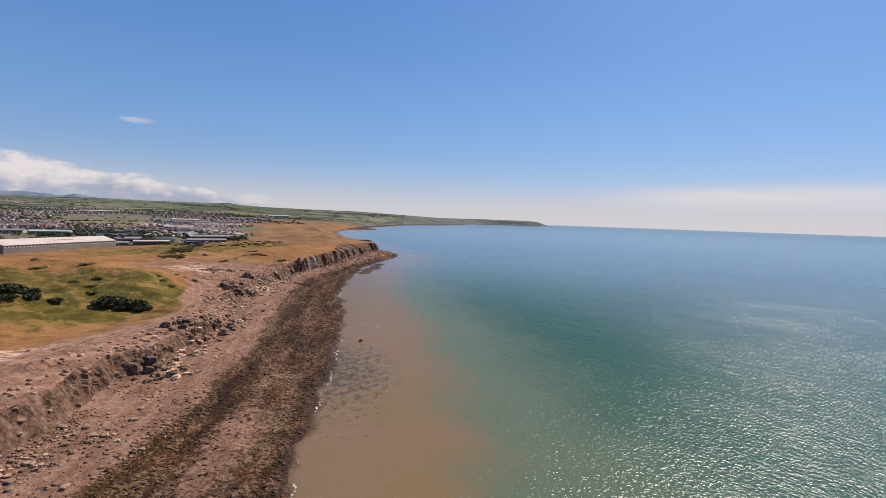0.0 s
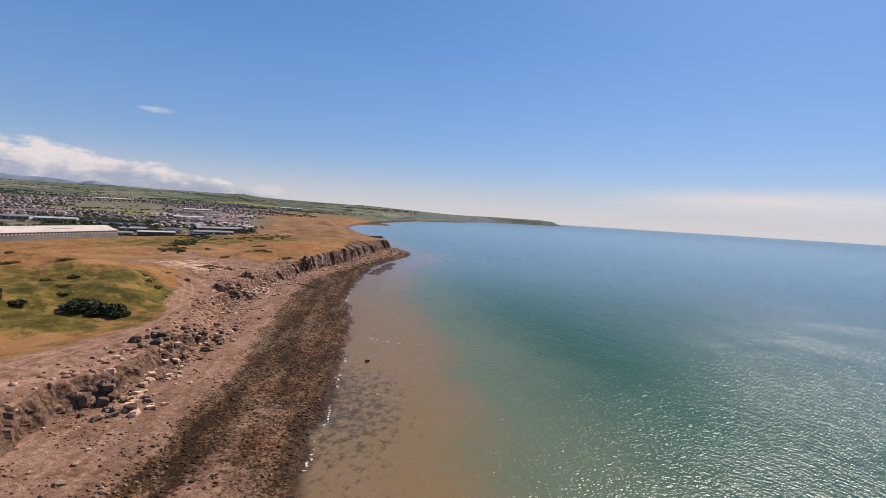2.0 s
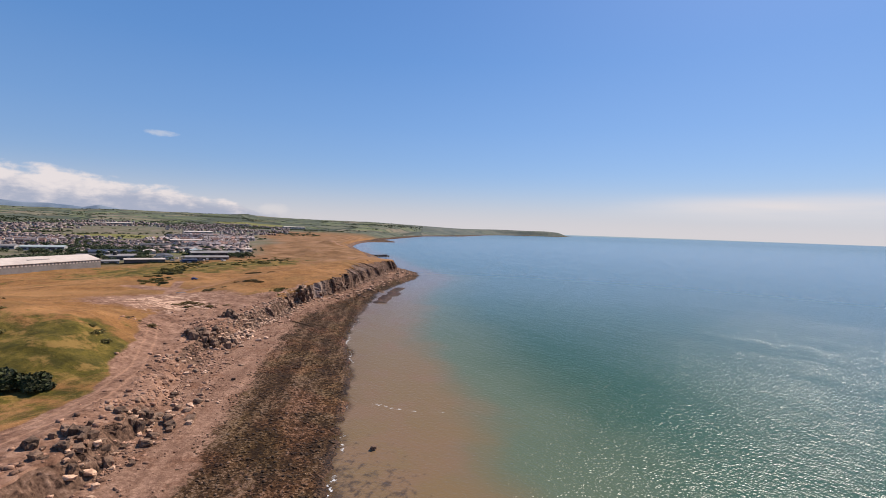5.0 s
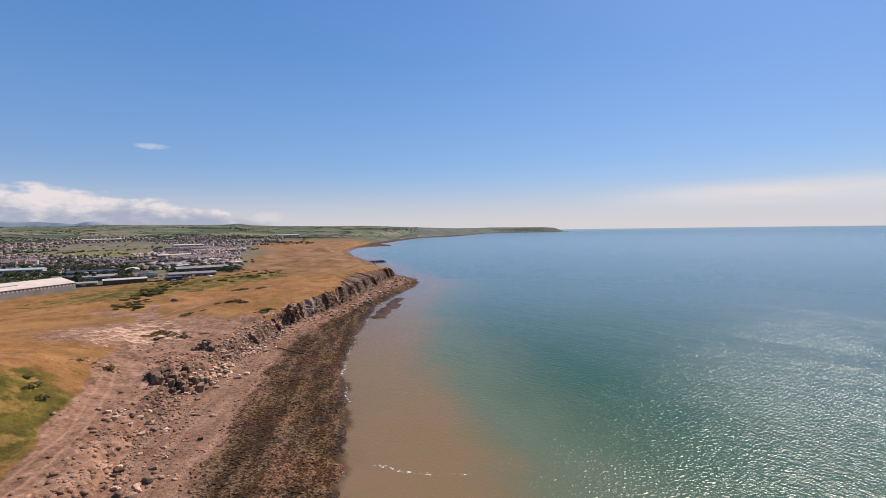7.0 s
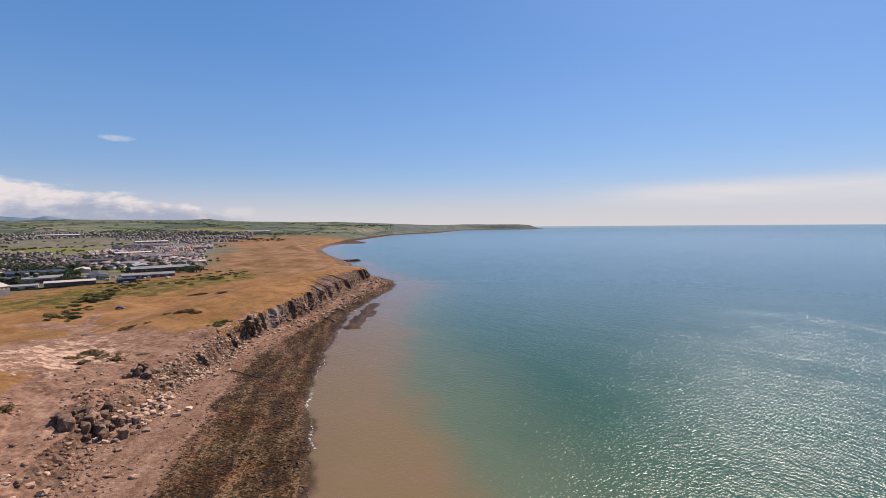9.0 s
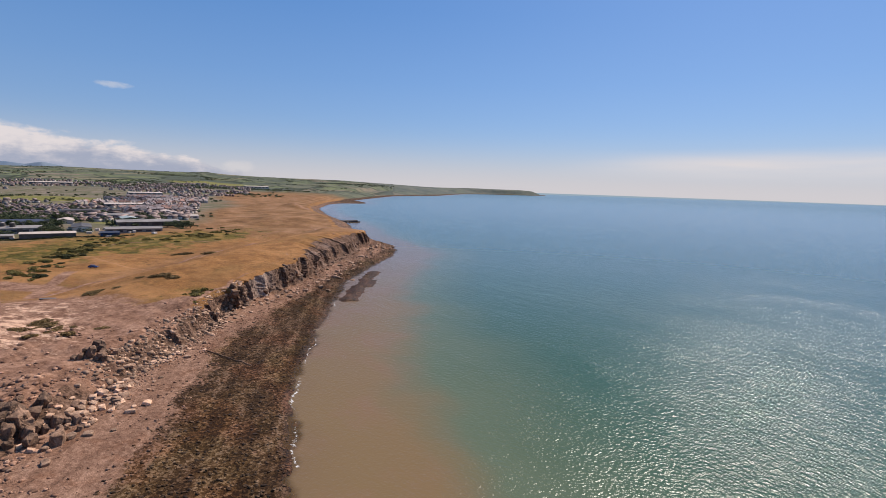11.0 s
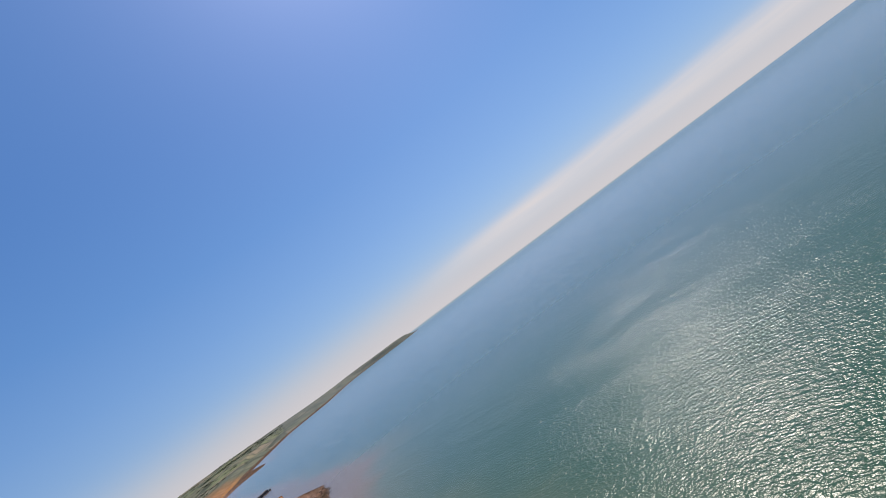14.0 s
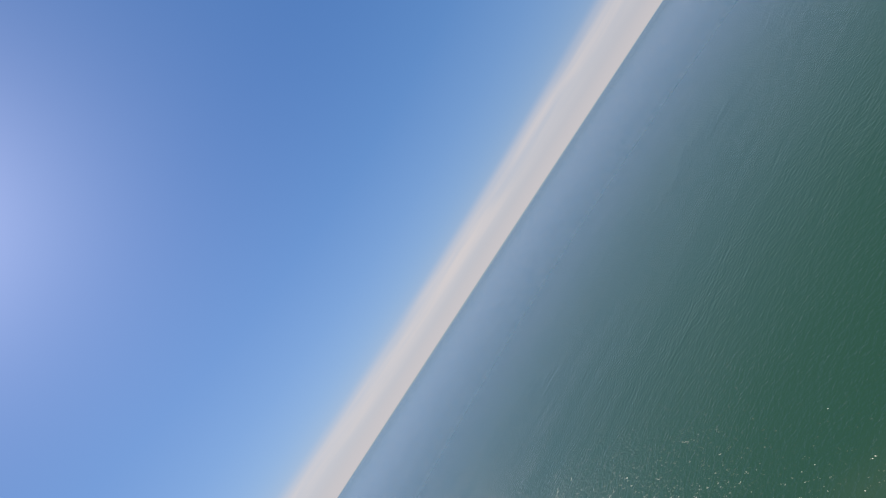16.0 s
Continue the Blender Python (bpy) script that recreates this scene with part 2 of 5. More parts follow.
def ground_arrays():
    ys = ground_rows()
    w, f, b, zt = shore(ys), foot(ys), brink(ys), brink_height(ys)
    f = np.minimum(f, w - 3.0)
    b = np.minimum(b, f - 0.8)
    inland = [0.0]
    gap = 0.62
    while inland[-1] < 3500:
        if inland[-1] > 75:
            gap *= 1.045
        inland.append(inland[-1] + gap)
    inland = np.array(inland[1:])
    out = np.array([55, 38, 25, 16, 10, 6, 3.5, 1.8, 0.8])
    X, Z, zone = [], [], []
    Y0 = ys[:, None]
    X.append(w[:, None] + out)
    Z.append(-0.055 * out[None, :] - 0.05 + 0 * Y0)
    zone += [0] * SEA_COLS
    u = np.linspace(0, 1, BEACH_COLS)[None, :]
    X.append(w[:, None] + (f - w)[:, None] * u)
    Z.append(2.25 * u ** 0.95 + 0 * Y0)
    zone += [1] * BEACH_COLS
    # scree at the foot, a steep face, a grassy lip
    s = np.linspace(0, 1, CLIFF_COLS + 2)[1:-1]
    sheer = ((0.5 * step(ys, 165, 195) + 0.5 * step(ys, 204, 228)) * (1 - step(ys, 395, 450)) + 0.45 * step(ys, 134, 142) * (1 - step(ys, 150, 156)) + 0.95 * step(ys, 25, 35) * (1 - step(ys, 94, 106)))[:, None]
    v = knots(s, (0, 0), (0.12, 0.08), (0.84, 0.40), (1, 1))[None, :] * sheer + knots(s, (0, 0), (0.2, 0.2), (0.8, 0.66), (1, 1))[None, :] * (1 - sheer)
    h = knots(s, (0, 0), (0.12, 0.07), (0.84, 0.93), (1, 1))[None, :] * sheer + knots(s, (0, 0), (0.2, 0.06), (0.8, 0.86), (1, 1))[None, :] * (1 - sheer)
    slip = (step(ys, 262, 286) * (1 - step(ys, 338, 352)))[:, None]          # earth slope above the rock
    v = v * (1 - slip) + slip * knots(s, (0, 0), (0.12, 0.12), (0.55, 0.30), (1, 1))[None, :]
    h = h * (1 - slip) + slip * knots(s, (0, 0), (0.12, 0.09), (0.55, 0.60), (0.8, 0.86), (1, 1))[None, :]
    X.append(f[:, None] + (b - f)[:, None] * v)
    Z.append(2.25 + (zt - 2.25)[:, None] * h)
    zone += [2] * CLIFF_COLS
    xin = b[:, None] - inland[None, :]
    X.append(xin)
    t = step(inland, 0, 26)[None, :]
    rel = land(xin, Y0 + 0 * xin)
    Z.append((zt[:, None] + 0.35 * rough(xin, Y0 + 0 * xin, 7, 3, 71)) * (1 - t) + rel * t)
    zone += [3] * len(inland)
    X, Z, zone = np.concatenate(X, 1), np.concatenate(Z, 1), np.array(zone)
    Y = Y0 + 0 * X
    bare = np.maximum(hump(X, Y, -128, 160, 20, 24), (Y < 205) * np.exp(-((X - b[:, None]) / 9.0) ** 2)) * (zone == 3)[None, :]
    bare = bare * (1 - 0.8 * (Y < 150) * step(b[:, None] - X, 1.5, 3.0))          # the lane is trodden flat
    Z = Z + bare * (0.75 * rough(X, Y, 6.5, 4, 73) + 0.75 * np.abs(rough(X, Y, 2.6, 3, 75)))
    # broken rock of the cliff, lumps of the shore, the reef
    cliff = (zone == 2)[None, :] * np.ones_like(X)
    face = np.zeros(len(zone))
    face[zone == 2] = knots(s, (0, 0), (0.15, 0.35), (0.3, 1), (0.78, 1), (0.9, 0.7), (1, 0.5))
    face[zone == 3] = 0.5 * np.exp(-inland / 2.2)
    body = np.sin(np.pi * np.clip((Z - 2.2) / np.maximum(zt[:, None] - 2.2, 0.5), 0, 1)) * cliff
    steep = step(Y, 20, 60) * (1 - step(Y, 500, 900))
    wild = (0.55 + 0.75 * step(Y, 130, 200) + 0.20 * (1 - step(Y, 94, 108))) * (0.75 + 0.55 * wave(Y, Y * 0 + 7, 26, 93))
    shift = Y + 0.6 * wave(Z, Z * 0, 1.9, 89) + 3.0 * wave(Y, Y * 0, 13, 90) + 0.9 * (Z - 2.2) * wave(Y, Y * 0, 21, 92)                     # ledges break the ribs
    ribs = 2.0 * buttress(shift, 14.7, 21) + 0.5 * buttress(shift + 2.0, 5.3, 22) + 0.8 * rough(Y + 0.3 * Z, Z * 0.5, 6.5, 4, 121) + 0.35 * buttress(shift, 1.9, 24) - 0.7
    X = X + face[None, :] * steep * wild * ribs
    crag = np.abs(rough(Y * 1.0, Z * 2.2 + X * 0.6, 3.4, 4, 81))
    X = X + body * steep * ((0.6 + 0.9 * (1 - step(Y, 94, 108))) * rough(Y + 0.5 * Z, Z * 0.5, 3.2, 4, 83) + 0.9 * (0.35 - crag))
    Z = Z + body * steep * (0.45 * rough(X * 1.6, Y, 2.6, 4, 85) + 0.3 * buttress(Y + 1.0, 5.1, 23))
    shoreline = (zone == 1)[None, :] * np.ones_like(X)
    edge = np.interp(Y, ys, weed_edge(ys))
    weedy = shoreline * step(X + 3.4 * rough(X, Y, 9, 4, 99), edge - 4.5, edge + 4.5)
    Z = Z + weedy * (0.24 * rough(X, Y, 1.7, 3, 91) + 0.14 * rough(X, Y * 0.5, 6, 2, 93)) + shoreline * (1 - weedy) * 0.10 * rough(X, Y, 2.4, 3, 95)
    ledge = shoreline * step(Y, 196, 232) * (1 - step(Y, 400, 430)) * step(X - w[:, None], -1.5, -5.0)
    strata = rough(X * 1.0 + 0.25 * Y, Y * 0.35, 3.4, 4, 131)
    Z = Z + ledge * (0.95 * np.maximum(strata, -0.15) + 0.55 * np.abs(rough(X, Y, 1.9, 3, 133)) * (strata > 0))
    reef = reef_share(X, Y) * (zone <= 1)[None, :]
    Z = Z * (1 - reef) + reef * np.maximum(Z, 0.42 + 0.22 * rough(X, Y, 2.4, 3, 97))
    lagoon = hump(X, Y, -103.5, 262, 2.2, 17) * (zone <= 1)[None, :] * (1 - reef)
    Z = Z - 0.5 * lagoon
    return X, Y, Z, zone, edge, weedy, reef


def sheet(name, X, Y, Z, layers, material, facets=None):
    rows, cols = X.shape
    me = bpy.data.meshes.new(name)
    me.vertices.add(rows * cols)
    me.vertices.foreach_set("co", np.stack([X, Y, Z], -1).astype(np.float32).ravel())
    k = np.arange(rows * cols).reshape(rows, cols)
    quads = np.stack([k[:-1, :-1], k[1:, :-1], k[1:, 1:], k[:-1, 1:]], -1).reshape(-1, 4)[:, ::-1]
    me.loops.add(quads.size)
    me.loops.foreach_set("vertex_index", quads.astype(np.int32).ravel())
    me.polygons.add(len(quads))
    me.polygons.foreach_set("loop_start", np.arange(0, quads.size, 4, dtype=np.int32))
    me.update(calc_edges=True)
    me.polygons.foreach_set("use_smooth", np.ones(len(quads), dtype=bool) if facets is None else ~facets.ravel())
    for key, value in layers.items():
        me.attributes.new(key, "FLOAT", "POINT").data.foreach_set("value", value.astype(np.float32).ravel())
    me.materials.append(material)
    return new(name, me)


def matter(name):
    """A new material with its node helper."""
    m = bpy.data.materials.new(name)
    m.use_nodes = True
    return m, Nodes(m.node_tree)


def finish(nd, color, roughness=0.9, bump=None, strength=0.5, distance=0.1, specular=0.3, metallic=0.0):
    bsdf = nd.add("ShaderNodeBsdfPrincipled", Roughness=roughness, Metallic=metallic)
    nd.put(bsdf.inputs["Specular IOR Level"], specular)
    nd.put(bsdf.inputs["Base Color"], (*color, 1.0) if isinstance(color, tuple) else color)
    if bump is not None:
        nd.put(bsdf.inputs["Normal"], nd.add("ShaderNodeBump", Strength=strength, Distance=distance * UNIT, Height=bump).outputs[0])
    nd.put(nd.add("ShaderNodeOutputMaterial").inputs["Surface"], bsdf.outputs[0])
    return bsdf


def kelp_color(nd, here):
    """Dark brown weed with tan stones showing through, in patches and streaks along the shore."""
    along = nd.add("ShaderNodeVectorRotate", Vector=here, Angle=-0.36).outputs[0]
    streak = nd.noise(nd.vec("MULTIPLY", along, (1.0, 0.14, 1.0)), 0.34, 4.0, 0.6)
    patch = nd.noise(nd.vec("MULTIPLY", along, (1.0, 0.6, 1.0)), 0.42, 4.0, 0.6)
    grain = nd.noise(here, 4.2, 4.0, 0.7)
    clumps = nd.add("ShaderNodeTexVoronoi", Scale=3.0, Randomness=1.0)
    nd.put(clumps.inputs["Vector"], nd.vec("ADD", along, nd.vec("MULTIPLY", nd.add("ShaderNodeCombineXYZ", X=grain, Y=nd.noise(here, 2.3, 3.0), Z=0.0).outputs[0], (0.55, 0.55, 0.0))))
    lump = nd.add("ShaderNodeSeparateColor", Color=clumps.outputs["Color"]).outputs[0]
    tone = nd.math("ADD", nd.math("ADD", nd.math("MULTIPLY", streak, 0.36), nd.math("MULTIPLY", grain, 0.30)), nd.math("ADD", nd.math("MULTIPLY", lump, 0.16), nd.math("MULTIPLY", patch, 0.20)))
    color = nd.ramp(tone, [(0.44, (0.019, 0.009, 0.0035)), (0.515, (0.055, 0.028, 0.011)), (0.56, (0.090, 0.050, 0.024)), (0.615, (0.185, 0.115, 0.072))])
    red = nd.smooth(nd.noise(along, 0.10, 3.0), 0.45, 0.62, 0.0, 0.30)
    color = nd.mix(red, color, nd.mix(1.0, color, (1.50, 0.92, 0.80), "MULTIPLY"))
    olive = nd.smooth(nd.noise(nd.vec("ADD", nd.vec("MULTIPLY", along, (1.0, 0.3, 1.0)), (17.0, 5.0, 0.0)), 0.12, 3.0), 0.47, 0.62, 0.0, 0.35)
    return nd.mix(olive, color, nd.mix(1.0, color, (1.05, 1.12, 0.62), "MULTIPLY"))


def shingle_color(nd, here):
    grit, mid, fine = nd.noise(here, 5.5, 5.0, 0.7), nd.noise(here, 0.30, 5.0, 0.6), nd.noise(here, 1.5, 5.0, 0.65)
    along = nd.add("ShaderNodeVectorRotate", Vector=here, Angle=-0.38).outputs[0]
    lines = nd.noise(nd.vec("MULTIPLY", along, (1.0, 0.16, 1.0)), 0.45, 5.0, 0.65)
    color = nd.ramp(nd.math("ADD", nd.math("ADD", nd.math("MULTIPLY", grit, 0.35), nd.math("MULTIPLY", fine, 0.35)), nd.math("MULTIPLY", lines, 0.3)), [(0.38, (0.092, 0.047, 0.029)), (0.5, (0.215, 0.119, 0.076)), (0.62, (0.410, 0.250, 0.168))])
    return nd.mix(nd.smooth(mid, 0.5, 0.72, 0.0, 0.5), color, nd.mix(1.0, color, (0.653, 0.477, 0.351), "MULTIPLY"))


def earth_color(nd, here):
    fine, mid = nd.noise(here, 0.9, 6.0, 0.70), nd.noise(here, 0.2, 4.0, 0.6)
    color = nd.ramp(nd.math("ADD", nd.math("MULTIPLY", fine, 0.6), nd.math("MULTIPLY", mid, 0.4)), [(0.37, (0.105, 0.052, 0.031)), (0.5, (0.235, 0.127, 0.080)), (0.63, (0.385, 0.230, 0.152))])
    return color


def ground_material():
    m, nd = matter("coastal_ground")
    here = nd.here()
    n_big, n_mid = nd.noise(here, 0.045, 5.0), nd.noise(here, 0.32, 5.0, 0.6)
    n_fine, n_grit = nd.noise(here, 1.7, 5.0, 0.65), nd.noise(here, 6.0, 4.0, 0.65)
    # dry grass, with greener growth where it is damp
    dry = nd.ramp(nd.noise(here, 0.16, 6.0, 0.62), [(0.30, (0.150, 0.069, 0.022)), (0.5, (0.280, 0.130, 0.043)), (0.72, (0.390, 0.195, 0.072))])
    dry = nd.mix(nd.smooth(n_fine, 0.40, 0.70, 0.0, 0.65), dry, (0.145, 0.072, 0.026))
    lush = nd.ramp(n_mid, [(0.25, (0.036, 0.032, 0.006)), (0.5, (0.106, 0.081, 0.013)), (0.8, (0.215, 0.145, 0.033))])
    lush = nd.mix(nd.smooth(n_fine, 0.48, 0.66, 0.0, 0.6), lush, (0.042, 0.032, 0.007))
    tufts = nd.noise(nd.vec("MULTIPLY", here, (0.7, 1.3, 1.0)), 0.85, 5.0, 0.68)
    dry = nd.mix(nd.smooth(tufts, 0.52, 0.66, 0.0, 0.65), dry, (0.115, 0.056, 0.018))
    swath = nd.add("ShaderNodeTexNoise", Scale=0.022, Detail=5.0, Roughness=0.6, Distortion=1.2)
    nd.put(swath.inputs["Vector"], here)
    dry = nd.mix(nd.smooth(swath.outputs["Fac"], 0.48, 0.66, 0.0, 0.65), dry, (0.170, 0.098, 0.034))
    dry = nd.mix(nd.smooth(nd.noise(nd.vec("ADD", here, (50.0, 9.0, 0.0)), 0.035, 5.0, 0.6, 0.8), 0.50, 0.64, 0.0, 0.45), dry, (0.390, 0.200, 0.080))
    dry = nd.mix(nd.smooth(nd.noise(here, 0.30, 6.0, 0.7), 0.56, 0.68, 0.0, 0.6), dry, (0.120, 0.068, 0.024))
    dry = nd.mix(nd.attr("worn"), dry, nd.ramp(nd.noise(here, 0.045, 6.0, 0.68), [(0.38, (0.085, 0.048, 0.022)), (0.5, (0.190, 0.102, 0.050)), (0.62, (0.300, 0.175, 0.102))]))
    lush = nd.mix(nd.smooth(nd.noise(here, 0.21, 6.0, 0.66), 0.48, 0.60, 0.0, 0.60), lush, (0.042, 0.038, 0.007))
    lush = nd.mix(nd.smooth(nd.noise(nd.vec("ADD", here, (31.0, 7.0, 0.0)), 0.16, 6.0, 0.66), 0.50, 0.60, 0.0, 0.75), lush, (0.255, 0.150, 0.044))
    color = nd.mix(nd.smooth(nd.math("ADD", nd.attr("green"), nd.math("MULTIPLY", nd.math("SUBTRACT", nd.noise(here, 0.13, 6.0, 0.66, 0.6), 0.5), 2.6)), 0.28, 0.78), dry, lush)
    # far country: fields and hedges, greyed a little by haze put into colour
    cells = nd.add("ShaderNodeTexVoronoi", Scale=0.0125, Randomness=0.9)
    stretch = nd.vec("MULTIPLY", here, (1.0, 0.55, 0.0))
    nd.put(cells.inputs["Vector"], stretch)
    rims = nd.tree.nodes.new("ShaderNodeTexVoronoi")
    rims.feature = "DISTANCE_TO_EDGE"
    nd.put(rims.inputs["Scale"], 0.0125)
    nd.put(rims.inputs["Randomness"], 0.9)
    nd.put(rims.inputs["Vector"], stretch)
    pick = nd.add("ShaderNodeSeparateColor", Color=cells.outputs["Color"]).outputs[0]
    field = nd.ramp(pick, [(0.0, (0.070, 0.082, 0.055)), (0.3, (0.105, 0.115, 0.070)), (0.5, (0.165, 0.182, 0.078)), (0.7, (0.095, 0.108, 0.072)), (0.85, (0.210, 0.185, 0.105)), (1.0, (0.225, 0.175, 0.125))])
    field = nd.mix(nd.smooth(n_big, 0.42, 0.62, 0.0, 0.75), field, (0.068, 0.076, 0.056))
    field = nd.mix(nd.smooth(rims.outputs["Distance"], 0.055, 0.025), field, (0.038, 0.045, 0.026))
    # far coast greyed and blued, haze painted into its colour
    field = nd.mix(nd.math("MULTIPLY", nd.attr("far_haze"), 0.8), field, nd.ramp(nd.noise(here, 0.012, 5.0, 0.6), [(0.35, (0.062, 0.076, 0.070)), (0.5, (0.096, 0.108, 0.092)), (0.65, (0.138, 0.136, 0.108))]))
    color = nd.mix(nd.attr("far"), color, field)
    town = nd.ramp(nd.noise(here, 0.05, 6.0, 0.7), [(0.3, (0.075, 0.080, 0.038)), (0.46, (0.120, 0.110, 0.062)), (0.6, (0.190, 0.150, 0.110)), (0.75, (0.28, 0.22, 0.175))])
    color = nd.mix(nd.attr("town"), color, town)
    color = nd.mix(nd.smooth(nd.attr("meadow"), 0.4, 0.6), color, nd.mix(n_big, (0.110, 0.112, 0.032), (0.225, 0.195, 0.062)))
    # trodden earth, pale slag, rock, shingle, weed
    earth = earth_color(nd, here)
    dirt_and_shade = nd.smooth(nd.math("ADD", nd.attr("dirt_and_shade"), nd.math("MULTIPLY", nd.math("SUBTRACT", n_mid, 0.5), 0.8)), 0.35, 0.65)
    color = nd.mix(dirt_and_shade, color, earth)
    pale = nd.smooth(nd.math("ADD", nd.attr("pale"), nd.math("MULTIPLY", nd.math("SUBTRACT", nd.noise(nd.vec("MULTIPLY", here, (0.5, 1.3, 1.0)), 0.55, 6.0, 0.65), 0.5), 2.6)), 0.5, 0.85)
    color = nd.mix(pale, color, nd.ramp(n_fine, [(0.3, (0.421, 0.248, 0.155)), (0.7, (0.737, 0.495, 0.345))]))
    # wheel ruts, and the lit band painted along the crease
    track_and_lit = nd.smooth(nd.math("ADD", nd.attr("rut_and_lit"), nd.math("MULTIPLY", nd.math("SUBTRACT", n_fine, 0.5), 0.4)), 0.4, 0.7)
    color = nd.mix(nd.math("MULTIPLY", track_and_lit, 0.55), color, (0.484, 0.272, 0.165))
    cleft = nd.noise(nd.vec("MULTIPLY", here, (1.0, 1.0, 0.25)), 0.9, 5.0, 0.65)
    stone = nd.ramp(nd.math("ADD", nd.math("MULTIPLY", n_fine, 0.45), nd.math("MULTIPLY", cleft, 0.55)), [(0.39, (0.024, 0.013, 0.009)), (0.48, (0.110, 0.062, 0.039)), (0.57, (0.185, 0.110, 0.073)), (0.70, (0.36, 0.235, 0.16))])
    grey = nd.ramp(n_fine, [(0.3, (0.13, 0.092, 0.074)), (0.7, (0.46, 0.345, 0.28))])
    stone = nd.mix(nd.attr("bright_rock"), stone, grey)
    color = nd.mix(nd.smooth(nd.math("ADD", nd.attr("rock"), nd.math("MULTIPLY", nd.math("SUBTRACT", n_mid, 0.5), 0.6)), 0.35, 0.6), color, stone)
    shingle = shingle_color(nd, here)
    color = nd.mix(nd.attr("beach"), color, shingle)
    kelp = kelp_color(nd, here)
    weed = nd.smooth(nd.math("ADD", nd.attr("weed"), nd.math("ADD", nd.math("MULTIPLY", nd.math("SUBTRACT", n_fine, 0.5), 1.1), nd.math("MULTIPLY", nd.math("SUBTRACT", n_mid, 0.5), 0.7))), 0.35, 0.65)
    color = nd.mix(weed, color, kelp)
    wet = nd.attr("wet")
    color = nd.mix(wet, color, nd.mix(1.0, color, (0.579, 0.443, 0.351), "MULTIPLY"))
    relief = nd.math("ADD", nd.math("MULTIPLY", n_fine, 0.7), nd.math("MULTIPLY", n_grit, 0.35))
    finish(nd, color, nd.smooth(wet, 0.0, 1.0, 0.95, 0.5), relief, 0.6, 0.6, 0.12)
    return m


def ground_layers(X, Y, zone, edge, weedy, reef):
    zn = zone[None, :] * np.ones_like(X)
    r = np.hypot(X, Y)
    inland = brink_line(Y[:, 0])[:, None] - X
    back_of_brink = brink(Y[:, 0])[:, None] - X      # metres inland of the edge
    plateau = (zn == 3) * 1.0
    w = shore(Y[:, 0])[:, None]
    beach = ((zn <= 1) * 1.0)
    col = np.zeros(len(zone))
    col[zone == 2] = np.linspace(1, 0, CLIFF_COLS)
    rock = (zn == 2) * (1 - step(Y, 420, 900) * 0.75) * step(col[None, :] + 0.10 * wave(X, Y, 3.0, 19), 0.14, 0.24)
    # earthy slope in place of rock where the cliff is worn down
    worn = hump(Y, Y, 116, 116, 15, 15) + 0.7 * hump(Y, Y, 160, 160, 9, 9) + (0.5 * wave(X * 1.6, Y, 3.0, 25)) * (1 - step(Y, 96, 110))
    rock = rock * (1 - 0.9 * np.clip(worn, 0, 1))
    slip = step(Y, 262, 286) * (1 - step(Y, 338, 352)) * (1 - step(col[None, :] + 0.12 * wave(X, Y, 4.0, 27), 0.38, 0.52))
    rock = rock * (1 - 0.12 * slip)
    bright = (zn == 2) * np.maximum(0.8 * hump(Y, Y, 226, 226, 6, 6), 0.3 * step(wave(X * 2.0, Y, 5.0, 29), 0.35, 0.7) * step(Y, 185, 215))
    width = knots(Y[:, 0], (0, 16), (60, 11.5), (90, 7.0), (110, 7.2), (130, 9.5), (150, 18), (175, 20), (192, 11), (200, 2), (230, 0))[:, None]
    dirt_and_shade = plateau * (1 - step(back_of_brink, width - 2.0, width + 2.5)) * step(Y, -30, 0)
    dirt_and_shade = np.maximum(dirt_and_shade, plateau * 1.25 * hump(X, Y, -143, 175, 20, 15))
    dirt_and_shade = np.maximum(dirt_and_shade, plateau * np.maximum(0.9 * hump(X, Y, -178, 205, 14, 4), 0.62 * hump(X, Y, -316, 648, 26, 14)))
    dirt_and_shade = np.maximum(dirt_and_shade, (zn == 2) * np.maximum(np.clip(worn, 0, 1), 1 - step(Y, 188, 200)))
    pale = plateau * (0.62 * hump(X, Y, -147, 176, 17, 14) + 0.6 * hump(X, Y, -83, 58, 6, 9) + 0.4 * hump(X, Y, -130, 165, 9, 9))
    green = plateau * (0.95 * hump(X, Y, -110, 91, 15, 16) + 0.75 * hump(X, Y, -140, 96, 14, 14) + 0.65 * hump(X, Y, -112, 118, 7, 9) + 0.55 * hump(X, Y, -119, 202, 6, 8) + 0.5 * hump(X, Y, -104, 116, 9, 12)
                       + 0.7 * hump(X, Y, -235, 240, 22, 30) + 0.75 * hump(X, Y, -215, 330, 18, 40) + 0.6 * hump(X, Y, -250, 300, 30, 30))
    lane = np.abs(X - knots(Y[:, 0], (0, -62), (60, -79), (78, -80.5), (92, -82.5), (103.5, -87.4), (118, -96), (133.5, -108.5), (154.5, -128), (175, -142))[:, None] + 0.6 * wave(X * 0 + 5, Y, 14, 23)) * 0.75
    rut_and_lit = plateau * np.maximum(np.exp(-((lane - 1.0) / 0.6) ** 2), 0.0) * (1 - step(Y, 140, 165)) * 0.62
    old = np.abs((X + 190) * 0.30 + (Y - 250) * 0.95 + 6 * wave(X, Y, 60, 7))
    rut_and_lit = np.maximum(rut_and_lit, plateau * 0.55 * np.exp(-(old / 1.3) ** 2) * step(-X, 140, 160) * (1 - step(-X, 235, 260)))
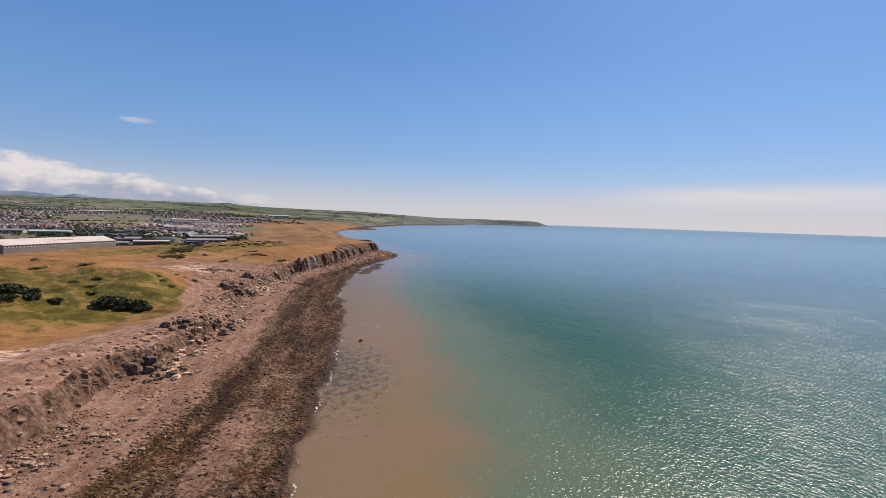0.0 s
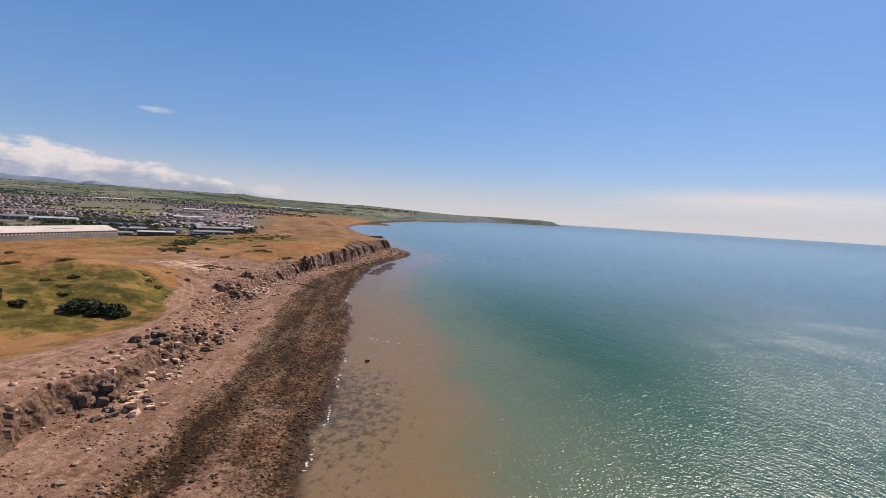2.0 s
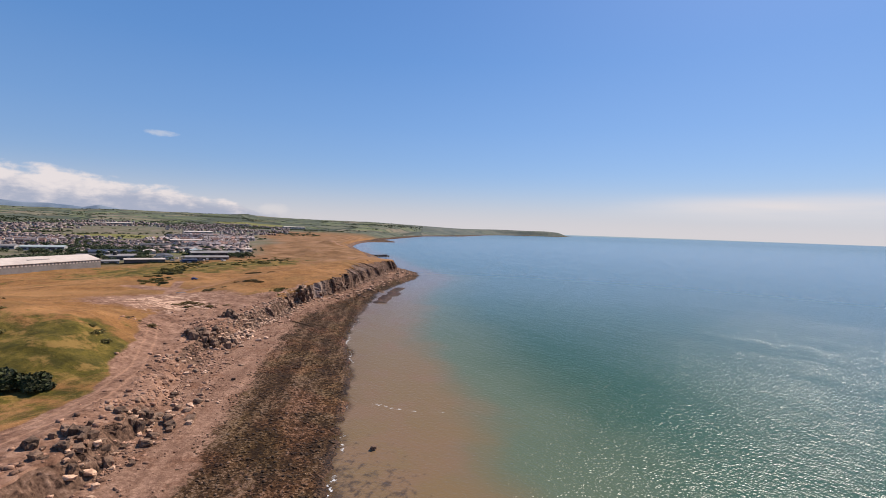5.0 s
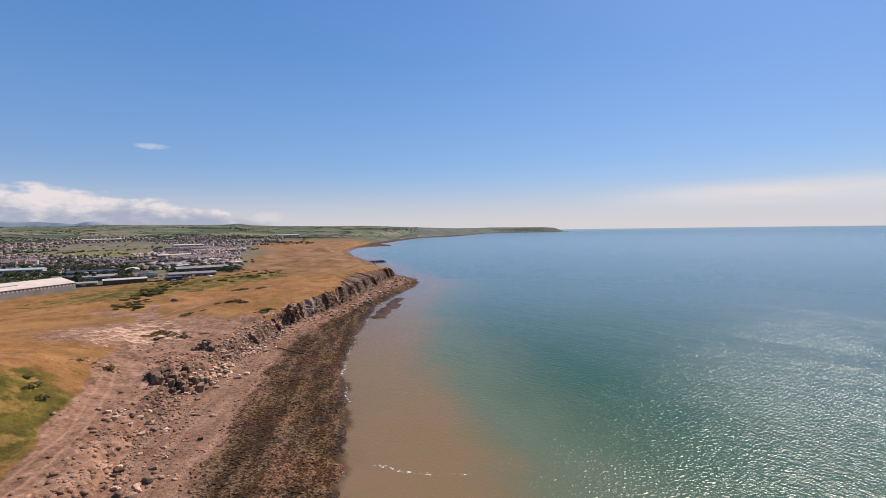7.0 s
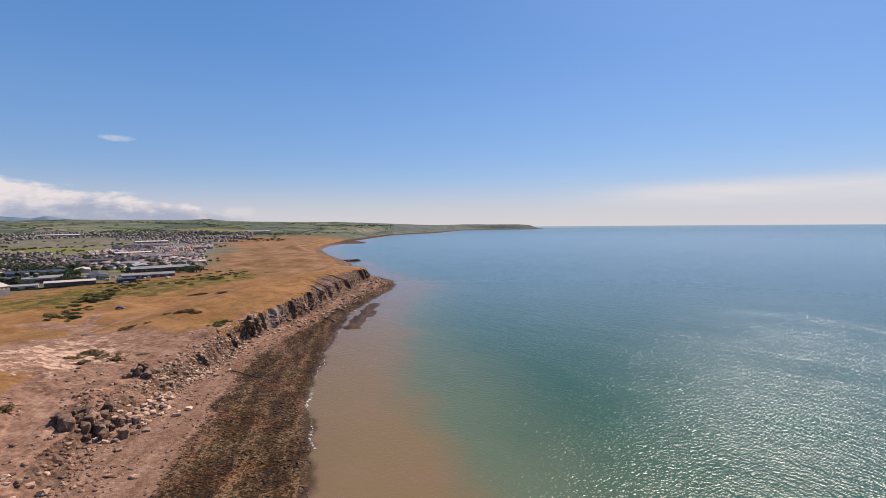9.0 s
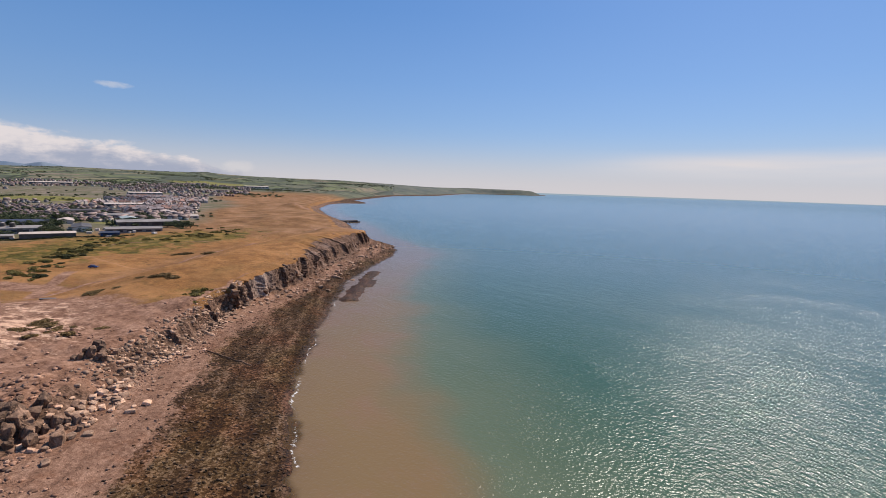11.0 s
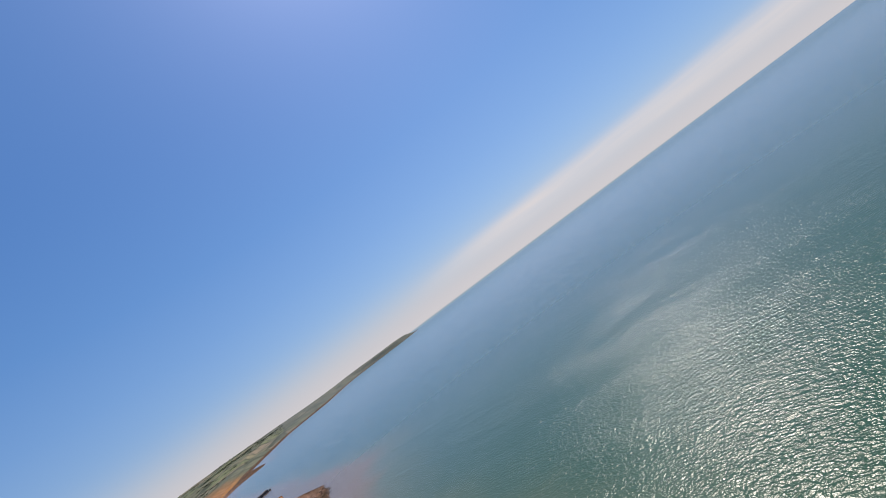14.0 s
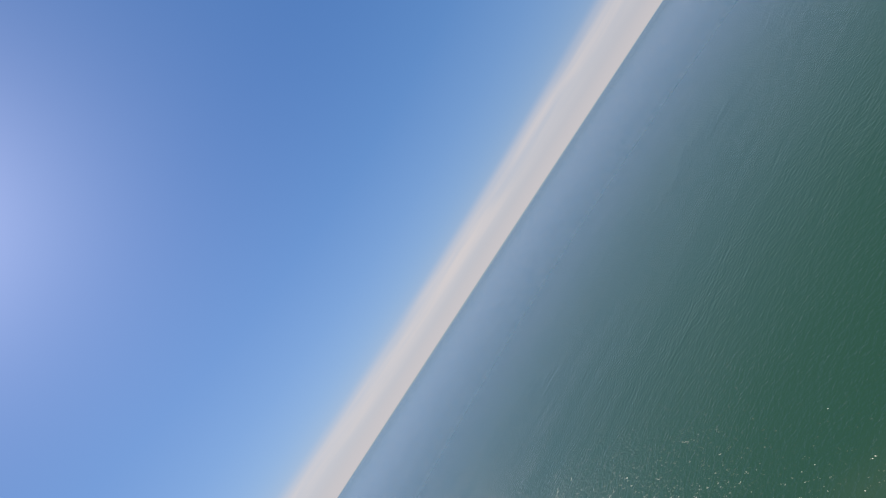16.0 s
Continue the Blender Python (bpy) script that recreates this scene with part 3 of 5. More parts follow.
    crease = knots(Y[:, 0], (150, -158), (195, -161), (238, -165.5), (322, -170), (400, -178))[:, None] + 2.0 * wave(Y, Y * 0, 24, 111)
    # dark line and pale band along the crease: slope shading put into colour
    dirt_and_shade = np.maximum(dirt_and_shade, plateau * 0.8 * np.exp(-((X - crease) / 1.2) ** 2) * step(Y, 194, 200) * (1 - step(Y, 300, 335)))
    rut_and_lit = np.maximum(rut_and_lit, plateau * 0.62 * np.exp(-((X - crease - 4.0) / 2.0) ** 2) * step(Y, 200, 214) * (1 - step(Y, 320, 350)))
    t_ = np.clip(((X + 186) * 23 + (Y - 227) * -31) / (23 ** 2 + 31 ** 2), 0, 1)
    dirt_and_shade = np.maximum(dirt_and_shade, plateau * 0.9 * np.exp(-(np.hypot(X + 186 - 23 * t_, Y - 227 + 31 * t_) / 2.3) ** 2))
    for ax, ay, bx, by in ((-163, 346, -236, 290), (-150, 352, -196, 420)):          # footpaths over the headland
        t_ = np.clip(((X - ax) * (bx - ax) + (Y - ay) * (by - ay)) / ((bx - ax) ** 2 + (by - ay) ** 2), 0, 1)
        away = np.hypot(X - ax - (bx - ax) * t_, Y - ay - (by - ay) * t_) + 2.2 * wave(X, Y, 19, 117)
        dirt_and_shade = np.maximum(dirt_and_shade, plateau * 0.72 * np.exp(-(away / 1.3) ** 2))
    bearing = np.degrees(np.arctan2(-X, Y))
    far = ((zn >= 2) * 1.0) * step(r + 40 * wave(X, Y, 90, 13) - 520 * (1 - step(bearing, 33, 36.5)), 560, 800)
    town = plateau * step(r, 330, 420) * (1 - step(r, 1100, 1500)) * step(np.degrees(np.arctan2(-X, Y)) + 1.5 * wave(X, Y, 80, 15), 32, 35) * step(-X, 262, 310)
    meadow = plateau * (hump(X, Y, -640, 600, 62, 42) + hump(X, Y, -525, 540, 22, 15) + hump(X, Y, -330, 395, 12, 18) + hump(X, Y, -900, 1300, 120, 60))
    weed = weedy * (0.9 + 0.35 * rough(X, Y * 0.6, 7, 3, 101)) * (1 - 0.52 * hump(X + 0.33 * (Y - 52), Y, -38.5, 52, 3.9, 26) * step(X, edge + 2, edge + 8)) * (1 - 0.35 * step(Y, 290, 330))
    weed = weed + 0.35 * (zn == 1) * np.exp(-((X - edge - 3.0) / 3.0) ** 2) * (1 - step(Y, 95, 125))
    weed = np.maximum(np.maximum(weed * 0.95, reef), beach * (0.5 * step(Y, 400, 470) + 0.35 * step(Y, 850, 1100)))
    ledges = (zn == 1) * step(Y, 196, 232) * (1 - step(Y, 400, 430)) * (1 - weed)
    rock = np.maximum(rock, ledges * (0.48 + 0.6 * rough(X + 0.25 * Y, Y * 0.35, 3.4, 4, 131)))
    beach = beach * (1 - 0.8 * ledges * step(rock, 0.4, 0.6))
    weed = np.maximum(weed, ledges * (0.30 + 0.45 * rough(X, Y * 0.6, 6.0, 3, 135)) * step(X - w, -16, -4))
    worn_grass = plateau * np.clip(0.6 * step(Y + 14 * wave(X, Y, 40, 17), 318, 372) * (1 - step(Y, 900, 1200)) + 0.5 * hump(X, Y, -168, 262, 5, 45), 0, 1)
    weed = np.maximum(weed, (zn == 0) * (0.55 + 0.4 * rough(X, Y, 4, 3, 103)) * (1 - step(X - w, 1, 8)))
    wet = beach * step(X - w, -2.0, -0.5) * 0.7
    return dict(rock=rock, bright_rock=bright, dirt_and_shade=dirt_and_shade, pale=pale, green=green, rut_and_lit=rut_and_lit, far=far, town=town, meadow=meadow, beach=beach, weed=weed, wet=wet, worn=worn_grass, far_haze=step(Y, 1250, 2000) * (1 - step(bearing, 16, 22)))


GX, GY, GZ, ZONE, EDGE, WEEDY, REEFS = ground_arrays()
broken = ((ZONE == 2)[None, :] & (GY > 25) & (GY < 430))[:-1, :-1]          # rock breaks in flat facets
ground = sheet("ground", GX, GY, GZ, ground_layers(GX, GY, ZONE, EDGE, WEEDY, REEFS), ground_material(), broken)
tagged(ground, "dry grassland, bare earth, rocky cliff and weedy shingle shore", "ground", kind="structure")


def ground_z(x, y):
    """Height of the ground sheet at x, y, read from the sheet itself."""
    i = int(np.clip(np.searchsorted(GY[:, 0], y), 1, GY.shape[0] - 1))
    if y - GY[i - 1, 0] < GY[i, 0] - y:
        i -= 1
    k = np.argsort(np.abs(GX[i] - x))[:2]
    a, b = k
    da, db = abs(GX[i, a] - x), abs(GX[i, b] - x)
    return float((GZ[i, a] * db + GZ[i, b] * da) / max(da + db, 1e-6))


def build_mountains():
    """Ridge that closes the view far behind the town, haze blue put into its colour."""
    m, nd = matter("hazed_hills")
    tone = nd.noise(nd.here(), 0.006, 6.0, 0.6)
    # distance haze painted as a blue base colour
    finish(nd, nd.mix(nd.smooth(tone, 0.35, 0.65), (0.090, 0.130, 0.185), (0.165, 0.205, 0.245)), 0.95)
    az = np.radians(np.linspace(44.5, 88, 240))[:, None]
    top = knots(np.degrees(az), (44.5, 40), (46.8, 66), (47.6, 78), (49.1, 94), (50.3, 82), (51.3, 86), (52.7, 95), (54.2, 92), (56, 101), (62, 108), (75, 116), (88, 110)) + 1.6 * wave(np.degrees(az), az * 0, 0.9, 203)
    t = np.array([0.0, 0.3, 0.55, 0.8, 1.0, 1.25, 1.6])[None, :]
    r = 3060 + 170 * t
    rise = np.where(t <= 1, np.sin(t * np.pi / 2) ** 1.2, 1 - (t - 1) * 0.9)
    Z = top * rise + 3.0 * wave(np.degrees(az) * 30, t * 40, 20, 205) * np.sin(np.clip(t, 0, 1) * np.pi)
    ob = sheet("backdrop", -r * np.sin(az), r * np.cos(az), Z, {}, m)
    tagged(ob, "hills far behind the town, haze blue painted into their colour", "hills", kind="structure")


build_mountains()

# ---- sea ----
def sea_material():
    m, nd = matter("sea_water")
    here = nd.here()
    off = nd.attr("offshore")
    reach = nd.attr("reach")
    patches = nd.noise(here, 0.035, 4.0, 0.55)
    drift = nd.math("ADD", off, nd.math("MULTIPLY", nd.math("SUBTRACT", patches, 0.5), 26.0))
    color = nd.mix(nd.smooth(drift, -4.0, 8.0), (0.160, 0.104, 0.054), (0.174, 0.116, 0.055))
    color = nd.mix(nd.smooth(nd.noise(here, 0.06, 4.0, 0.6), 0.45, 0.62, 0.0, 0.8), color, (0.186, 0.115, 0.064))
    color = nd.mix(nd.smooth(drift, 15.0, 32.0), color, (0.094, 0.120, 0.072))
    color = nd.mix(nd.smooth(drift, 30.0, 64.0), color, (0.021, 0.068, 0.038))
    # paler away from the flight's middle, sky reflection put into the water's colour
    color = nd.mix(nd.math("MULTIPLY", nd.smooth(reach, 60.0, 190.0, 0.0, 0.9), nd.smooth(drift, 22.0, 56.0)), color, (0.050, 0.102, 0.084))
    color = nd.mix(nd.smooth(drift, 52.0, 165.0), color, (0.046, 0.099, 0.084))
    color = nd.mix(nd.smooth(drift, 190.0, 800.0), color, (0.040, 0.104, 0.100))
    murk = nd.noise(here, 0.11, 4.0, 0.6)
    beds = nd.noise(nd.vec("MULTIPLY", here, (1.0, 0.7, 1.0)), 0.75, 7.0, 0.72)
    beds = nd.smooth(nd.math("ADD", nd.attr("bed"), nd.math("MULTIPLY", nd.math("SUBTRACT", beds, 0.5), 2.6)), 0.48, 0.90, 0.0, 0.75)
    color = nd.mix(beds, color, (0.048, 0.036, 0.028))          # weed under shallow water
    foam_n = nd.noise(here, 1.5, 5.0, 0.72)
    line = nd.math("ADD", off, nd.math("MULTIPLY", nd.math("SUBTRACT", nd.noise(here, 0.35, 3.0), 0.5), 2.6))
    line = nd.math("MULTIPLY", nd.smooth(nd.math("ABSOLUTE", nd.math("SUBTRACT", line, 0.7)), 0.9, 0.0), nd.smooth(nd.noise(here, 0.075, 2.0), 0.40, 0.56))
    surf = nd.math("MAXIMUM", nd.attr("surf"), nd.math("MULTIPLY", line, 0.78))
    foam = nd.smooth(nd.math("ADD", surf, nd.math("MULTIPLY", nd.math("SUBTRACT", foam_n, 0.5), 2.4)), 0.72, 1.0, 0.0, 0.8)
    color = nd.mix(foam, color, (0.78, 0.78, 0.76))
    # swell, chop and ripples; heights in metres
    turned = nd.add("ShaderNodeVectorRotate", Vector=here, Angle=0.72).outputs[0]
    bent = nd.vec("ADD", turned, nd.vec("MULTIPLY", nd.add("ShaderNodeCombineXYZ", X=murk, Y=patches, Z=0.0).outputs[0], (3.0, 3.0, 0.0)))
    swell = nd.noise(nd.vec("MULTIPLY", bent, (0.22, 1.0, 1.0)), 0.26, 2.0, 0.5)
    chop = nd.noise(nd.vec("MULTIPLY", bent, (0.85, 1.15, 1.0)), 1.2, 1.0, 0.5)
    ripple = nd.noise(nd.vec("MULTIPLY", turned, (1.0, 1.1, 1.0)), 2.4, 1.0, 0.5)
    gusts = nd.smooth(nd.noise(nd.vec("MULTIPLY", bent, (0.5, 1.0, 1.0)), 0.045, 4.0, 0.6), 0.32, 0.68, 0.82, 1.15)
    lull = nd.math("MULTIPLY", nd.smooth(off, 0.0, 42.0, 0.82, 1.0), gusts)          # smoother inshore
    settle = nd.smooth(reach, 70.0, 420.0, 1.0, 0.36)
    relief = nd.math("ADD", nd.math("MULTIPLY", nd.math("MULTIPLY", swell, 0.26), settle), nd.math("MULTIPLY", nd.math("MULTIPLY", chop, 0.25), settle))
    relief = nd.math("ADD", relief, nd.math("MULTIPLY", nd.math("MULTIPLY", ripple, 0.178), settle))
    relief = nd.math("MULTIPLY", relief, lull)
    normal = nd.add("ShaderNodeBump", Strength=1.0, Distance=1.0, Height=relief).outputs[0]
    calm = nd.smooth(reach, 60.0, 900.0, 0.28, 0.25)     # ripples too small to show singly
    depth_light = nd.add("ShaderNodeBsdfDiffuse")
    nd.put(depth_light.inputs["Color"], color)
    gloss = nd.tree.nodes.new("ShaderNodeBsdfAnisotropic")
    gloss.distribution = "BECKMANN"
    nd.put(gloss.inputs["Color"], (1.0, 1.0, 1.0, 1.0))
    nd.put(gloss.inputs["Roughness"], calm)
    nd.put(gloss.inputs["Normal"], normal)
    mirror = nd.add("ShaderNodeFresnel", IOR=1.33, Normal=normal).outputs[0]
    water = nd.add("ShaderNodeMixShader")
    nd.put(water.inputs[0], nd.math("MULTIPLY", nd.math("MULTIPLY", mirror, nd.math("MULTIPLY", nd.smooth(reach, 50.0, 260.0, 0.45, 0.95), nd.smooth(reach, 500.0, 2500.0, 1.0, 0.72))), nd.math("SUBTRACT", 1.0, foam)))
    nd.put(water.inputs[1], depth_light.outputs[0])
    nd.put(water.inputs[2], gloss.outputs[0])
    clear_water = nd.add("ShaderNodeBsdfTransparent", Color=(0.80, 0.74, 0.66, 1.0))
    thin = nd.math("MULTIPLY", nd.smooth(nd.math("ADD", off, nd.math("MULTIPLY", nd.math("SUBTRACT", murk, 0.5), 6.0)), 1.6, -0.5), nd.math("SUBTRACT", 1.0, foam))
    blend = nd.add("ShaderNodeMixShader")
    nd.put(blend.inputs[0], nd.math("MULTIPLY", thin, 0.72))
    nd.put(blend.inputs[1], water.outputs[0])
    nd.put(blend.inputs[2], clear_water.outputs[0])
    nd.put(nd.add("ShaderNodeOutputMaterial").inputs["Surface"], blend.outputs[0])
    return m


def build_sea():
    ys = np.concatenate([np.linspace(-3800, -60, 40), np.arange(-40, 430, 1.0)])
    y, gap, more = 431.0, 1.2, []
    while y < 3900:
        more.append(y)
        gap *= 1.04
        y += gap
    ys = np.concatenate([ys, more])
    w = shore(ys)
    out, gap = [-16.0, -10.0, -7.0], 0.8
    while out[-1] < 3900:
        step_out = 0.8 if out[-1] < 45 else gap
        if out[-1] >= 45:
            gap *= 1.07
        out.append(out[-1] + step_out)
    out = np.array(out)
    X = w[:, None] + out[None, :]
    Y = ys[:, None] + 0 * X
    off = out[None, :] + 0 * Y
    d = off + 1.3 * wave(Y, X * 0.2, 11, 3) + 0.6 * wave(Y, X, 3.0, 4)
    bed = np.exp(-((Y - 86) / 30.0) ** 2) * (1 - step(d, 8, 21)) * 0.68 + 0.08 * (1 - step(d, 2, 8))
    rows = np.exp(-((Y - 92 - 1.5 * wave(X, Y, 4, 9)) / 1.4) ** 2) * step(off, 3, 6) * (1 - step(off, 13, 20)) * 0.62
    rows = np.maximum(rows, np.exp(-((Y - 125.3 - 0.02 * (X + 45) ** 2 - 0.7 * wave(X, Y, 5, 12)) / 0.85) ** 2) * step(off, 2, 5) * (1 - step(off, 19, 23)) * 0.80)
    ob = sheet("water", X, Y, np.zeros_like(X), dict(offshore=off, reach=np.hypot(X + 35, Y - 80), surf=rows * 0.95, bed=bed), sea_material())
    tagged(ob, "calm blue-green sea, brown with silt along the shore", "sea", kind="structure")


build_sea()

# ---- materials of the things ----
def varied(name, dark, light, scale=1.5, roughness=0.9, spread=0.35, bump=0.4, distance=0.08, island=False, specular=0.3):
    """A mottled surface that differs a little from piece to piece."""
    m, nd = matter(name)
    here = nd.add("ShaderNodeNewGeometry")
    where = nd.here()
    a, b = nd.noise(where, scale, 5.0, 0.6), nd.noise(where, scale * 5.5, 4.0, 0.6)
    color = nd.mix(nd.smooth(nd.math("ADD", nd.math("MULTIPLY", a, 0.65), nd.math("MULTIPLY", b, 0.35)), 0.32, 0.68), dark, light)
    chance = here.outputs["Random Per Island"] if island else nd.add("ShaderNodeObjectInfo").outputs["Random"]
    tint = nd.math("ADD", nd.math("MULTIPLY", nd.math("SUBTRACT", chance, 0.5), 2.0 * spread), 1.0)
    color = nd.mix(1.0, color, nd.add("ShaderNodeCombineColor", Red=tint, Green=tint, Blue=tint).outputs[0], "MULTIPLY")
    finish(nd, color, roughness, nd.math("ADD", nd.math("MULTIPLY", a, 0.6), nd.math("MULTIPLY", b, 0.4)), bump, distance, specular)
    return m


ROCK = varied("weathered_rock", (0.062, 0.035, 0.022), (0.270, 0.162, 0.102), 0.9, 0.92, 0.4, 0.8, 0.25)
ROCK_PALE = varied("pale_rock", (0.311, 0.174, 0.103), (0.695, 0.456, 0.306), 0.9, 0.92, 0.3, 0.6, 0.15)
CRAG = varied("cliff_rock", (0.042, 0.024, 0.016), (0.230, 0.138, 0.090), 0.7, 0.92, 0.5, 0.8, 0.25, island=True)
LEAF = varied("gorse_leaf", (0.013, 0.016, 0.006), (0.070, 0.074, 0.020), 1.2, 0.8, 0.5, 0.2, 0.05, island=True)
LEAF_OLIVE = varied("olive_leaf", (0.085, 0.070, 0.018), (0.250, 0.195, 0.052), 1.2, 0.8, 0.5, 0.2, 0.05, island=True)
LEAF_BROWN = varied("dry_scrub", (0.090, 0.060, 0.021), (0.215, 0.135, 0.048), 1.2, 0.85, 0.5, 0.2, 0.05, island=True)
TREE_LEAF = varied("tree_leaf", (0.042, 0.054, 0.026), (0.130, 0.148, 0.062), 0.6, 0.8, 0.5, 0.2, 0.05, island=True)
BARK = varied("bark", (0.030, 0.022, 0.016), (0.100, 0.075, 0.052), 4.0)
WHITE_SHEET = varied("white_roof_sheet", (0.43, 0.35, 0.285), (0.56, 0.465, 0.385), 0.12, 0.6, 0.06, 0.1, 0.03)
GREY_SHEET = varied("grey_cladding", (0.18, 0.158, 0.140), (0.285, 0.252, 0.225), 0.15, 0.6, 0.15, 0.1, 0.03)
DARK_SHEET = varied("dark_cladding", (0.055, 0.047, 0.042), (0.115, 0.100, 0.090), 0.15, 0.6, 0.2, 0.1, 0.03)
BLUE_SHEET = varied("blue_cladding", (0.016, 0.045, 0.125), (0.028, 0.075, 0.190), 0.15, 0.5, 0.1, 0.1, 0.03)
NAVY_SHEET = varied("navy_roof_sheet", (0.034, 0.038, 0.055), (0.058, 0.064, 0.090), 0.15, 0.55, 0.1, 0.1, 0.03)
TEAL_SHEET = varied("pale_teal_roof", (0.27, 0.31, 0.29), (0.37, 0.41, 0.38), 0.15, 0.6, 0.1, 0.1, 0.03)
SLATE = varied("slate_roof", (0.140, 0.112, 0.108), (0.300, 0.240, 0.225), 0.5, 0.75, 0.35, 0.3, 0.05)
TILE_ROOF = varied("brown_tile_roof", (0.170, 0.090, 0.068), (0.320, 0.190, 0.145), 0.5, 0.8, 0.35, 0.3, 0.05)
RENDER_WALL = varied("cream_render", (0.46, 0.38, 0.31), (0.68, 0.60, 0.52), 0.3, 0.85, 0.25, 0.1, 0.03)
BRICK_WALL = varied("pink_sandstone_wall", (0.210, 0.125, 0.100), (0.360, 0.245, 0.205), 0.4, 0.88, 0.3, 0.2, 0.03)
GREY_WALL = varied("grey_roughcast", (0.23, 0.215, 0.205), (0.40, 0.375, 0.36), 0.3, 0.88, 0.25, 0.2, 0.03)
PANE = varied("window_pane", (0.020, 0.024, 0.030), (0.055, 0.062, 0.075), 0.6, 0.12, 0.2, 0.0, 0.01, specular=0.6)
DOOR_PAINT = varied("door_paint", (0.10, 0.03, 0.025), (0.16, 0.06, 0.05), 2.0, 0.6)
CAR_BLUE = varied("blue_car_paint", (0.010, 0.045, 0.170), (0.016, 0.060, 0.210), 1.0, 0.25, 0.0, 0.0, 0.01, specular=0.6)
RUBBER = varied("black_rubber", (0.010, 0.010, 0.010), (0.022, 0.022, 0.022), 3.0, 0.9)
STEEL = varied("dull_steel", (0.30, 0.30, 0.30), (0.45, 0.45, 0.45), 3.0, 0.4)
CONCRETE = varied("dark_concrete", (0.040, 0.036, 0.034), (0.110, 0.098, 0.090), 0.6, 0.9, 0.2, 0.4, 0.1)


def laid(name, recipe, spread, roughness):
    """Loose pieces that take the colour of the ground they lie on, each a little apart."""
    m, nd = matter(name)
    color = recipe(nd, nd.here())
    chance = nd.add("ShaderNodeNewGeometry").outputs["Random Per Island"]
    tint = nd.math("ADD", nd.math("MULTIPLY", nd.math("SUBTRACT", chance, 0.45), 2.0 * spread), 1.0)
    color = nd.mix(1.0, color, nd.add("ShaderNodeCombineColor", Red=tint, Green=tint, Blue=tint).outputs[0], "MULTIPLY")
    finish(nd, color, roughness, nd.noise(nd.here(), 6.0, 4.0), 0.5, 0.06, 0.25)
    return m


SHINGLE = laid("shingle_stone", shingle_color, 0.32, 0.9)
KELP = laid("wet_seaweed", kelp_color, 0.3, 0.85)
RUBBLE = laid("earthy_rubble", earth_color, 0.45, 0.92)


# ---- building blocks ----
def link(name, bm, material, smooth=False):
    me = bpy.data.meshes.new(name)
    bm.to_mesh(me)
    bm.free()
    me.materials.append(material)
    if smooth:
        me.polygons.foreach_set("use_smooth", np.ones(len(me.polygons), dtype=bool))
    return new(name, me)


def part(name, bm, material, parent, label="", smooth=False):
    ob = link(name, bm, material, smooth)
    ob.parent = parent
    if label:
        ob["label"] = label
    return ob


def box(bm, x0, x1, y0, y1, z0, z1, bevel=0.0):
    made = bmesh.ops.create_cube(bm, size=1.0, matrix=Matrix.LocRotScale(((x0 + x1) / 2, (y0 + y1) / 2, (z0 + z1) / 2), None, (x1 - x0, y1 - y0, z1 - z0)))
    if bevel:
        edges = list({e for v in made["verts"] for e in v.link_edges})
        bmesh.ops.bevel(bm, geom=edges, offset=bevel, segments=1, affect="EDGES")
    return bm


def prism(bm, outline, y0, y1):
    """A solid with that outline in x and z, from y0 to y1."""
    a = [bm.verts.new((x, y0, z)) for x, z in outline]
    b = [bm.verts.new((x, y1, z)) for x, z in outline]
    bm.faces.new(a)
    bm.faces.new(b[::-1])
    for k in range(len(outline)):
        j = (k + 1) % len(outline)
        bm.faces.new((a[k], b[k], b[j], a[j]))
    bmesh.ops.recalc_face_normals(bm, faces=bm.faces[:])
    return bm


def stone_shape(seed, detail=2):
    """A lump of rock about 1 m across with broken, flat faces."""
    rng = random.Random(seed)
    bm = bmesh.new()
    for corner in itertools.product((-1, 1), repeat=3):
        chop = rng.random() < 0.45                  # a corner knocked off
        for k in range(3 if chop else 1):
            p = Vector([c * rng.uniform(0.27, 0.5) for c in corner])
            if chop:
                p[k] *= rng.uniform(0.2, 0.6)
            bm.verts.new(p)
    hull = bmesh.ops.convex_hull(bm, input=bm.verts[:])
    bmesh.ops.delete(bm, geom=list({v for v in hull["geom_interior"] if isinstance(v, bmesh.types.BMVert)}), context="VERTS")
    if detail == 2:
        bmesh.ops.bevel(bm, geom=bm.edges[:], offset=0.03, segments=1, affect="EDGES")
        bmesh.ops.triangulate(bm, faces=bm.faces[:])
        bmesh.ops.subdivide_edges(bm, edges=[e for e in bm.edges if e.calc_length() > 0.16], cuts=1, use_grid_fill=True)
        for v in bm.verts:                          # broken, pitted faces
            p = v.co * 3.1 + Vector((seed, 0, 0))
            v.co += v.co.normalized() * (0.07 * noise.noise(p) + 0.07 * noise.noise(p * 2.6))
    return bm


def arrays_of(bm):
    bm.verts.index_update()
    bmesh.ops.triangulate(bm, faces=bm.faces[:])
    v = np.array([tuple(q.co) for q in bm.verts])
    f = np.array([[q.index for q in face.verts] for face in bm.faces])
    bm.free()
    return v, f


